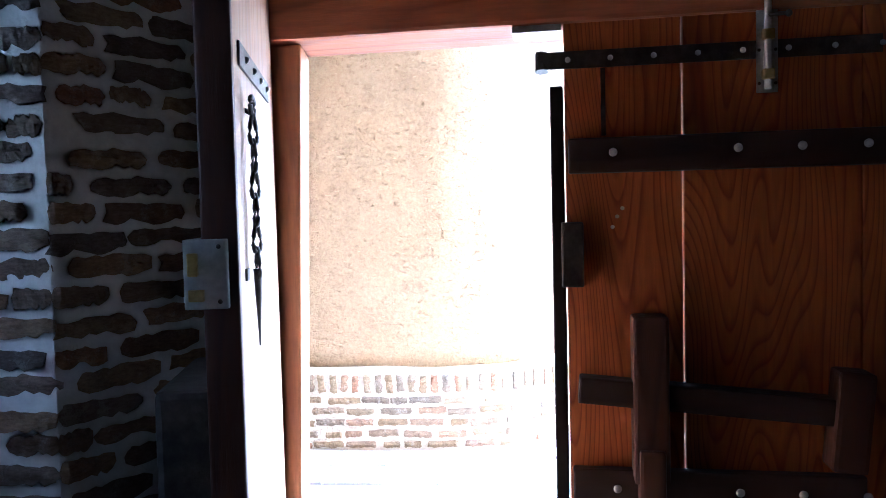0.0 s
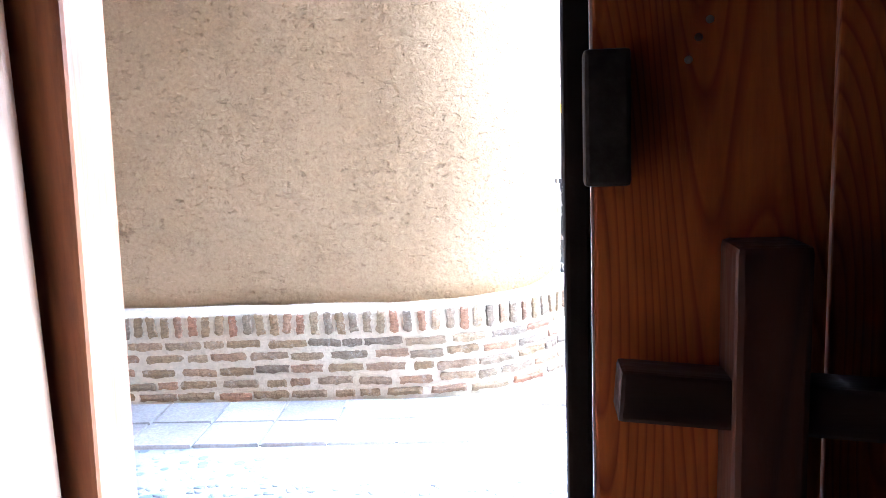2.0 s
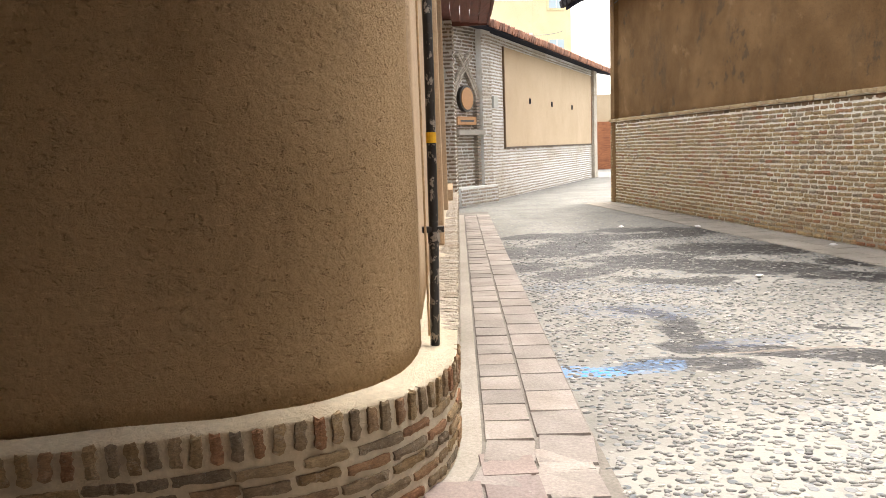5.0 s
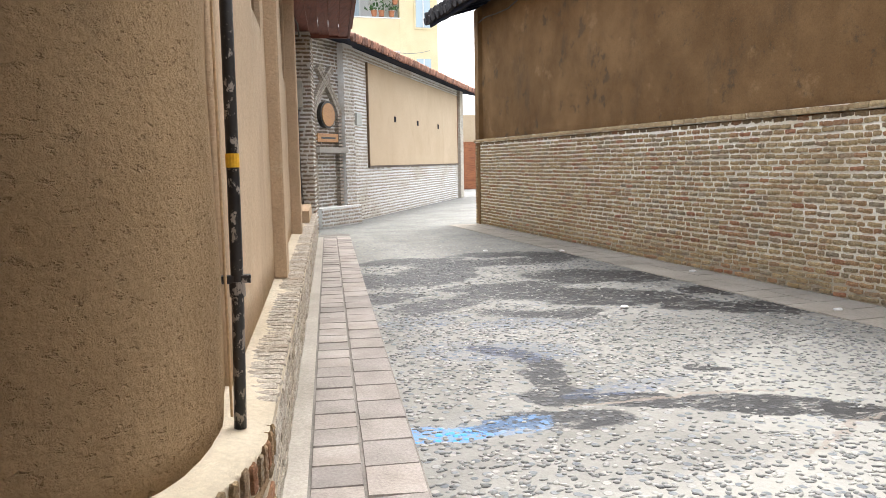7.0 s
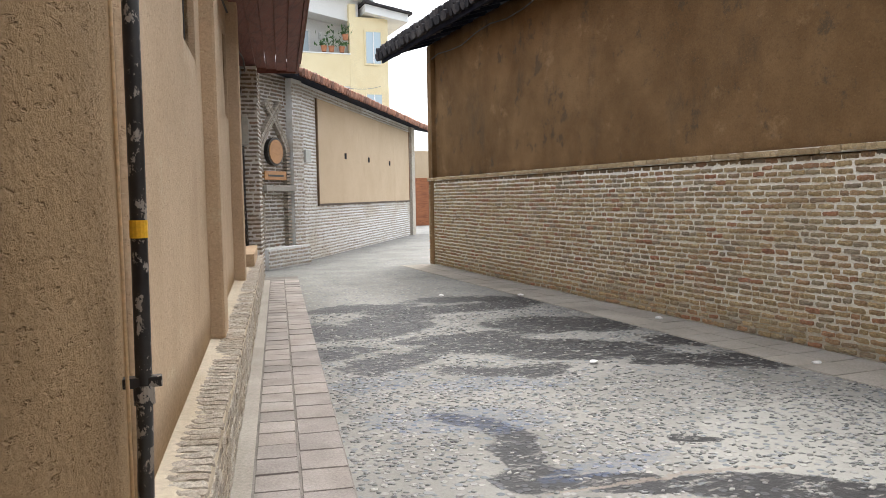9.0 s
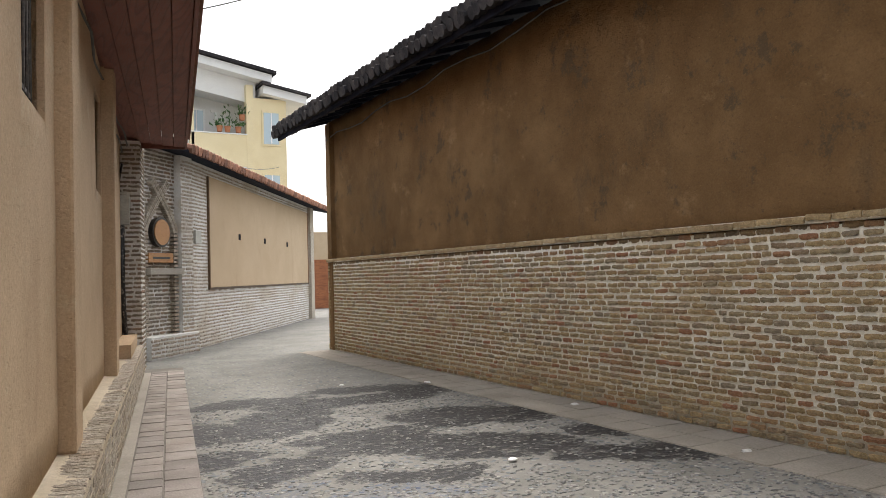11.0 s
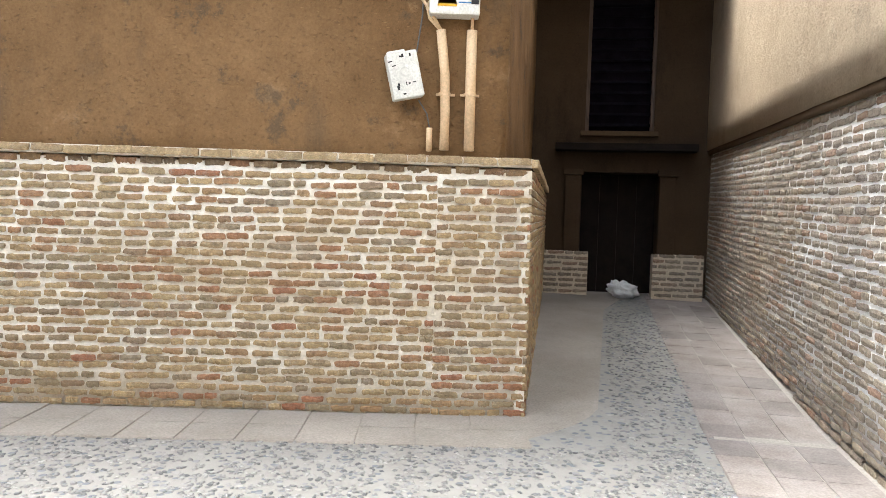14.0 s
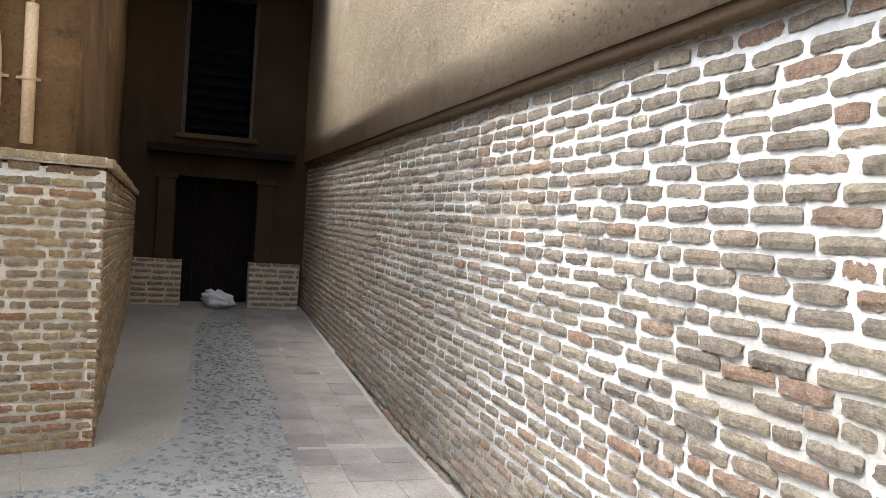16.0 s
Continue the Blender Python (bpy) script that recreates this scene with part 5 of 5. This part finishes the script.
# ---- far apartment house, wires, sliver of street beyond ----
def apartment():
    a = thing("apartment_building", "pale yellow brick apartment house with balconies and white eaves", "building")

    def bx(name, lo, hi, mat, bev=0.0, label="", owner=None):
        bm = B()
        box(bm, lo, hi, None, bev)
        return part(name, bm, mat, owner or a, label)

    def raked(name, x0, z0, x1, z1, y0, y1, thick, mat, owner=None):
        """A slab that falls from x0 to x1."""
        bm = B()
        ring = [bm.verts.new((x, y0, z)) for x, z in ((x0, z0), (x1, z1), (x1, z1 - thick), (x0, z0 - thick))]
        back = [bm.verts.new((v.co.x, y1, v.co.z)) for v in ring]
        bm.faces.new(ring)
        bm.faces.new(back[::-1])
        for k in range(4):
            bm.faces.new((ring[k], back[k], back[(k + 1) % 4], ring[(k + 1) % 4]))
        return part(name, bm, mat, owner or a)

    # brick stair bay, loggia behind the balcony, white upper wall
    bx("wall", (10.05, 43.0, 0), (11.85, 50, 10.95), APT_YELLOW)
    bx("side_bay", (4.0, 44.6, 0), (10.04, 50, 11.4), APT_GREY)
    bx("side_bay", (4.0, 43.3, 0), (6.95, 44.6, 11.4), APT_WHITE)
    raked("upper_wall", 3.5, 13.1, 10.3, 11.85, 43.25, 50, 1.2, APT_WHITE)
    up = raked("eave", 3.0, 13.55, 10.95, 12.10, 42.4, 50.5, 0.42, APT_WHITE)
    raked("roof", 2.8, 13.78, 11.15, 12.27, 42.2, 50.5, 0.16, ROOF_DARK, up)
    low = raked("eave", 10.5, 11.55, 12.85, 11.15, 42.5, 50.2, 0.42, APT_WHITE)
    raked("roof", 10.4, 11.70, 13.05, 11.25, 42.3, 50.2, 0.12, ROOF_DARK, low)
    for z in (8.95, 5.75):
        b = bx("balcony", (6.95, 43.0, z - 1.85), (9.75, 44.6, z - 1.65), APT_WHITE)
        bx("parapet", (6.95, 42.95, z - 1.65), (9.75, 43.12, z), APT_YELLOW, 0.0, "", b)
        bx("parapet_cap", (6.9, 42.9, z), (9.75, 43.18, z + 0.06), APT_WHITE, 0.0, "", b)
    bx("column", (9.72, 42.93, 0), (10.08, 43.3, 11.6), APT_YELLOW)
    bx("column", (6.88, 42.95, 0), (7.08, 43.3, 11.4), APT_YELLOW)
    for x0, x1, z0, z1, y, mat in ((10.62, 11.42, 8.55, 10.2, 43.0, APT_YELLOW), (7.15, 7.85, 8.98, 10.4, 44.6, APT_WHITE), (10.62, 11.42, 5.4, 6.9, 43.0, APT_YELLOW), (7.9, 9.5, 5.9, 7.0, 44.6, APT_GREY)):
        w = bx("window", (x0 - 0.1, y - 0.06, z0 - 0.1), (x1 + 0.1, y - 0.002, z1 + 0.1), mat)
        bx("pane", (x0, y - 0.08, z0), (x1, y - 0.062, z1), GLASS, 0, "", w)
        bx("window_frame", ((x0 + x1) / 2 - 0.03, y - 0.11, z0), ((x0 + x1) / 2 + 0.03, y - 0.081, z1), APT_WHITE, 0, "", w)
    bx("wall_lamp", (8.42, 44.4, 10.0), (8.56, 44.598, 10.35), APT_WHITE, 0.02)
    rng = random.Random(2)
    for k, (x, z) in enumerate(((8.35, 9.2), (8.75, 9.2), (9.3, 9.2), (9.5, 9.85))):
        bm = B()
        m = pose(x, 42.98, z)
        bmesh.ops.create_cone(bm, cap_ends=True, segments=12, radius1=0.12, radius2=0.17, depth=0.3, matrix=m)
        pot = tagged(link("flower_pot", bm, CLAY), "terracotta pot with a green plant on the balcony", "plant", "balcony plants")
        bm = B()
        for _ in range(34):
            v = Vector((rng.gauss(0, 0.15), rng.gauss(0, 0.12), 0.18 + abs(rng.gauss(0, 0.45 if k == 1 else 0.22))))
            q = m @ v
            mm = Matrix.Translation(q) @ Euler((rng.uniform(0, 3), rng.uniform(0, 3), rng.uniform(0, 3))).to_matrix().to_4x4()
            bm.faces.new([bm.verts.new(mm @ Vector(p)) for p in ((-0.11, 0, 0), (0, 0.05, 0.01), (0.11, 0, 0), (0, -0.05, 0.01))])
        part("leaves", bm, LEAF, pot)


apartment()


def wires():
    for a, b, sag in (((2.2, 17.5, 6.2), (6.5, 15.0, 7.6), 0.15), ((1.95, 19.05, 4.09), (11.9, 44.3, 7.6), 0.3)):
        bm = B()
        A, C = Vector(a), Vector(b)
        tube(bm, [A.lerp(C, k / 16) - Vector((0, 0, sag * 4 * (k / 16) * (1 - k / 16))) for k in range(17)], 0.012, 5)
        tagged(link("overhead_wire", bm, CABLE), "thin overhead wire slung across the alley", "wire", "overhead wires")


wires()
setting("wall_far", box(B(), (10.5, 38.0, 0), (22, 38.4, 3.6)), PLASTER_PANEL, "far tan wall where the alley bends")
setting("door_far", box(B(), (11.3, 37.94, 0), (12.3, 37.998, 2.3)), WOOD_LINTEL, "small brown wooden door in the far wall")


def litter():
    rng = random.Random(6)
    for x, y in ((4.76, 10.11), (4.3, 12.6), (3.3, 13.1), (2.9, 8.5), (4.5, 7.7)):
        bm = B()
        bmesh.ops.create_icosphere(bm, subdivisions=2, radius=0.035)
        for v in bm.verts:
            v.co = Vector((v.co.x * 1.3, v.co.y, v.co.z * 0.45)) * (1 + 0.4 * noise.noise(v.co * 30 + Vector((x, y, 0))))
        ob = tagged(link("paper_scrap", bm, LITTER), "crumpled white paper scrap on the ground", "litter", "litter")
        ob.matrix_world = pose(x, y, 0.014, 0, 0, rng.uniform(0, 180))


litter()


# ---- pavements: slabs laid one by one ----
def slab_mesh(name, mat, seed):
    rng = random.Random(seed)
    out = []
    for k in range(5):
        bm = B()
        box(bm, (-0.5, -0.5, -0.02), (0.5, 0.5, 0.0))
        top = [v for v in bm.verts if v.co.z > -0.01]
        for v in top:
            v.co.x *= 0.985
            v.co.y *= 0.985
            v.co.z += rng.uniform(-0.0025, 0.0025)
        me = bpy.data.meshes.new(name)
        bmesh.ops.bevel(bm, geom=[e for e in bm.edges if all(v.co.z > -0.01 for v in e.verts)], offset=0.01, segments=1, affect="EDGES")
        bm.to_mesh(me)
        bm.free()
        me.materials.append(mat)
        out.append(me)
    return out


SLABS = slab_mesh("paver", PAVER, 1)
SLABS_GREY = slab_mesh("paver", PAVER_GREY, 3)
SLABS_RED = slab_mesh("paver", PAVER_RED, 2)


def paver(owner, m, lx, ly, rng, red=False):
    ob = new("paver", rng.choice((SLABS, SLABS_RED, SLABS_GREY)[int(red)]))
    ob.parent = owner
    ob.matrix_basis = m @ pose(0, 0, rng.uniform(0, 0.004), rng.uniform(-0.25, 0.25), rng.uniform(-0.25, 0.25), rng.uniform(-0.6, 0.6)) @ Matrix.Diagonal((lx, ly, 1, 1))


def pavements():
    rng = random.Random(12)
    a = curtain(B(), fine(WEST_BASE.shifted(0.10), 0.2), -0.02, 0.006, 0.12)
    setting("pavement_edge", a, PAVER_GREY, "rough cement strip at the plinth's foot")
    bed = setting("pavement_west", curtain(B(), fine(Line((1.95, 16.9), (0.13, 5.1), (0.02, 4.2)), 0.5), -0.02, 0.004, 0.62), JOINT, "narrow footpath of square grey pavers along the house")
    for off, w, ln in ((0.222, 0.225, 0.235), (0.465, 0.25, 0.31)):
        line = WEST_BASE.shifted(off)
        s = 0.0
        while s < 12.6:
            p, d = line.at(s + ln / 2)
            if p.y < 4.25 or d.y > -0.9:
                break
            paver(bed, line.basis(s + ln / 2, 0.013), ln - 0.006, w - 0.005, rng)
            s += ln
    d = Vector((0.10, 0.995)).normalized()
    for i in range(3):
        for j in range(3):
            q = Vector((-0.60 + 0.235 * i, 4.36 + 0.24 * j)) + Vector((0.025 * j, 0))
            if i == 0 and j == 2:
                continue
            paver(bed, side(q, d, 0.013), 0.23, 0.226, rng, i < 2)
    north = setting("pavement_north", curtain(B(), Line((-0.74, 3.86), (-5.2, 3.47)), -0.02, 0.004, 0.5), JOINT, "footpath of pale square pavers before the plinth")
    base = Line((-0.74, 4.10), (-5.2, 3.72))
    for row, off in enumerate((-0.13, 0.13)):
        s = 0.0
        while s < base.length - 0.3:
            paver(north, base.shifted(off).basis(s + 0.14, 0.013), 0.27, 0.25, rng)
            s += 0.28
    east = setting("pavement_east", box(B(), (4.27, 3.4, -0.02), (4.985, 18.0, 0.003)), PAVER_GREY, "strip of worn pale pavers along the brick wall")
    for k in range(40):
        for j, x in enumerate((4.45, 4.80)):
            paver(east, pose(x, 3.55 + k * 0.36, 0.0065), 0.352, 0.358, rng, 2)
    lane = LANE_FLOOR
    for row in range(3):
        ln = LANE_SOUTH.shifted(0.17 + 0.26 * row)
        s = 0.4
        while s < ln.length - 0.3:
            p, d = ln.at(s + 0.17)
            if p.x < 10.2:
                z = ramp_z(p.x) + 0.0065
                pitch = -math.degrees(math.atan(0.061)) if p.x > 4.6 else 0.0
                paver(lane, side(p, d, z) @ pose(0, 0, 0, 0, pitch, 0), 0.3385, 0.2585, rng)
            s += 0.34


pavements()


def pebbles():
    """River pebbles standing a little proud of the cement, where the walker passes near."""
    rng = random.Random(21)
    shapes = []
    for k in range(6):
        bm = B()
        bmesh.ops.create_icosphere(bm, subdivisions=1, radius=1.0)
        for v in bm.verts:
            v.co *= 1 + 0.25 * rng.uniform(-1, 1)
        shapes.append((np.array([v.co[:] for v in bm.verts]), [tuple(v.index for v in f.verts) for f in bm.faces]))
        bm.free()
    verts, faces = [], []

    def drop(x, y, z):
        vs, fs = rng.choice(shapes)
        a, b, c = rng.uniform(0.014, 0.029), rng.uniform(0.009, 0.018), rng.uniform(0.004, 0.007)
        t = rng.gauss(0.3, 0.5)
        ca, sa = math.cos(t), math.sin(t)
        q = vs * (a, b, c)
        o = len(verts)
        verts.extend(np.stack([q[:, 0] * ca - q[:, 1] * sa + x, q[:, 0] * sa + q[:, 1] * ca + y, q[:, 2] + z], 1).tolist())
        faces.extend(tuple(i + o for i in f) for f in fs)

    n = 0
    while n < 15000:
        y = 2.4 + 10.0 * rng.random() ** 1.3
        x = rng.uniform(-2.6, 4.3)
        west = -0.50 + 0.157 * (y - 5.05) + 0.63
        if y > 4.2 and x < west:
            continue
        if y <= 4.2 and (x < -0.7 and y > 3.5 - 0.08 * (-0.7 - x)):
            continue
        if y < 2.75 - 0.2 * x and x > -0.2:
            continue
        if noise.noise(Vector((x * 0.9, y * 0.9, 3))) + 0.75 < rng.random() * 0.8:
            continue
        if rng.random() < 0.65 and any(((x - a) / (p + 0.1)) ** 2 + ((y - b) / (q + 0.1)) ** 2 < 1 for a, b, p, q, _ in STAINS):
            continue
        n += 1
        drop(x, y, 0.0)
    for _ in range(1100):
        x = rng.uniform(4.25, 9.0)
        mid = 2.40 - (x - 5.0) * 0.215
        drop(x, mid + rng.uniform(-0.33, 0.33), ramp_z(x) + 0.002)
    me = bpy.data.meshes.new("pebbles")
    me.from_pydata(verts, [], faces)
    for f in me.polygons:
        f.use_smooth = True
    me.materials.append(PEBBLE)
    ob = new("pebbles", me)
    tagged(ob, "grey and bluish river pebbles set in cement", "pebbles", "", "stuff")


pebbles()


# ---- brickwork, piece by piece ----
SIZE = (0.148, 0.0385, 0.027)
FAR = (0.2, 0.042, 0.022)
SLIM = (0.19, 0.035, 0.022)


def laid(owner, mat, line, z0, z1, pitch, seed, key, near, size=SIZE, joint=0.02, sink=0.0135, rise=0.0, skip=None, s0=0.0, s1=None, name="brick", rest="brickwork"):
    rows = courses(line, z0, z1, pitch, size[0], joint, seed, key, rise, skip, s0, s1)
    lay(owner, mat, [(m @ pose(0, -sink, 0), st, k) for m, st, k in rows], near, size, name, rest)


# the corner is a pier of its own, butted against the long run
laid(wall_east, BRICK_TAN, fine(EAST_BASE, 0.3), 0.0, DADO - 0.14, 0.0613, 1, lambda s, z: s, 110, s0=-0.022, s1=0.628, joint=0.020, sink=0.013)
laid(wall_east, BRICK_TAN, fine(EAST_BASE, 0.3), 0.008, DADO - 0.132, 0.0613, 31, lambda s, z: s, 190, s0=0.632, joint=0.022, sink=0.0145)
# coping: one recessed dark course, then a projecting course of long bricks
laid(wall_east, BRICK_WEST, EAST_BASE, DADO - 0.128, DADO - 0.070, 0.058, 2, lambda s, z: s, 60, (0.15, 0.046, 0.02), rest="brick_course")
laid(wall_east, BRICK_COPING, EAST_BASE, DADO - 0.068, DADO, 0.065, 3, lambda s, z: s, 60, (0.22, 0.05, 0.045), 0.012, 0.0, name="coping_brick", rest="coping_course")
setting("trim_coping_bed", curtain(B(), Line((4.95, 3.345), (4.962, 18.17)), DADO - 0.07, DADO - 0.008, 0.2), MORTAR_TAN, "mortar bed of the coping")
SP = fine(LANE_SOUTH, 0.3)
laid(lane_south, BRICK_BROWN, SP, 0.02 - 4 * 0.0638, 2.13, 0.0638, 4, lambda s, z: abs(s - 2.4), 300, (0.190, 0.042, 0.025), 0.019, 0.016, rise=0.27, skip=lambda s, z: z < ramp_z(s * 0.98) + 0.012)
laid(lane_north, BRICK_TAN, LANE_NORTH, 0.0, DADO - 0.08, 0.0613, 5, lambda s, z: -s, 200, joint=0.014, skip=lambda s, z: z < ramp_z(10.58 - s * 0.986), s1=LANE_NORTH.length + 0.012)
laid(lane_north, BRICK_COPING, LANE_NORTH, DADO - 0.068, DADO, 0.065, 13, lambda s, z: -s, 30, (0.22, 0.05, 0.045), 0.012, 0.0, s1=LANE_NORTH.length + 0.04, name="coping_brick", rest="coping_course")
WB = fine(WEST_BASE, 0.06)
laid(wall_west, BRICK_WEST, WB, 0.01, 0.325, 0.0625, 6, lambda s, z: abs(s - 13.5), 200, (0.168, 0.036, 0.024), 0.025, 0.013, s0=11.45)
laid(wall_west, BRICK_LIMED, WB, 0.01, 0.39, 0.0625, 16, lambda s, z: -s, 100, (0.19, 0.046, 0.018), 0.02, 0.011, s1=11.43)


def soldiers():
    out, s, rng = [], 11.45, random.Random(17)
    while s < WB.length:
        m = WB.basis(s, 0.383) @ pose(0, -0.011, 0, 0, rng.uniform(-4, 4), 0) @ pose(0, 0, 0, 0, 90, 0)
        out.append((m, rng.uniform(0.9, 1.05), abs(s - 13.5)))
        s += rng.uniform(0.058, 0.072)
    lay(wall_west, BRICK_WEST, out, 100, (0.10, 0.036, 0.027), "soldier_brick", "soldier_course")
    # flat bricks on top of the ledge along the alley
    out, s = [], 0.05
    while s < 11.2:
        m = WB.basis(s, 0.435) @ pose(0, -0.075, 0, 90, 0, 0) @ pose(0, 0, 0, 0, 90, 0)
        out.append((m, rng.uniform(0.9, 1.05), -s))
        s += rng.uniform(0.072, 0.085)
    lay(wall_west, BRICK_LIMED, out, 120, (0.16, 0.062, 0.02), "ledge_brick", "ledge_course")


soldiers()
for ob, line in PIERS:
    laid(ob, BRICK_BROWN, line, 0.36, 0.93, 0.075, 7, lambda s, z: s, 60, FAR, sink=0.012)
PL = Line((PILLAR_F @ Vector((0.0, 0, 0))).to_2d(), (PILLAR_F @ Vector((0.42, 0, 0))).to_2d())
laid(PILLAR_OB, BRICK_BROWN, PL, 0.02, 3.64, 0.072, 8, lambda s, z: z, 120, SLIM, 0.024, 0.01)
PS = Line((PILLAR_F @ Vector((0.0, -0.7, 0))).to_2d(), (PILLAR_F @ Vector((0.0, 0.0, 0))).to_2d())
laid(PILLAR_OB, BRICK_BROWN, PS, 0.02, 3.64, 0.072, 18, lambda s, z: z, 120, SLIM, 0.024, 0.01)
laid(LONG_OB, BRICK_LIMED, LONG_WALL, 0.0, 3.9, 0.074, 9, lambda s, z: -s, 300, SLIM, 0.026, 0.01, skip=lambda s, z: 0.62 < s < 10.74 and 1.22 < z < 3.76)
laid(PORTAL_OB, BRICK_BROWN, PORTAL, 0.42, 3.95, 0.074, 10, lambda s, z: z, 250, FAR, 0.026, 0.01)
for n, (ob, line) in enumerate(FLANKS):
    laid(ob, BRICK_LIMED, line, 0.02, 3.9 if n < 2 else 0.41, 0.074, 20 + n, lambda s, z: z, 150, FAR, 0.026, 0.01)
for n, line in enumerate((Line((-1.21, 1.52), (-1.365, 1.23)), Line((-1.365, 1.23), (-2.3, 1.16)))):
    laid(DOOR_PIER, BRICK_DARK, line, -0.1, 2.0, 0.0425, 11 + 30 * n, lambda s, z: abs(z - 1.1), 120, (0.13, 0.026, 0.016), 0.018, 0.008)
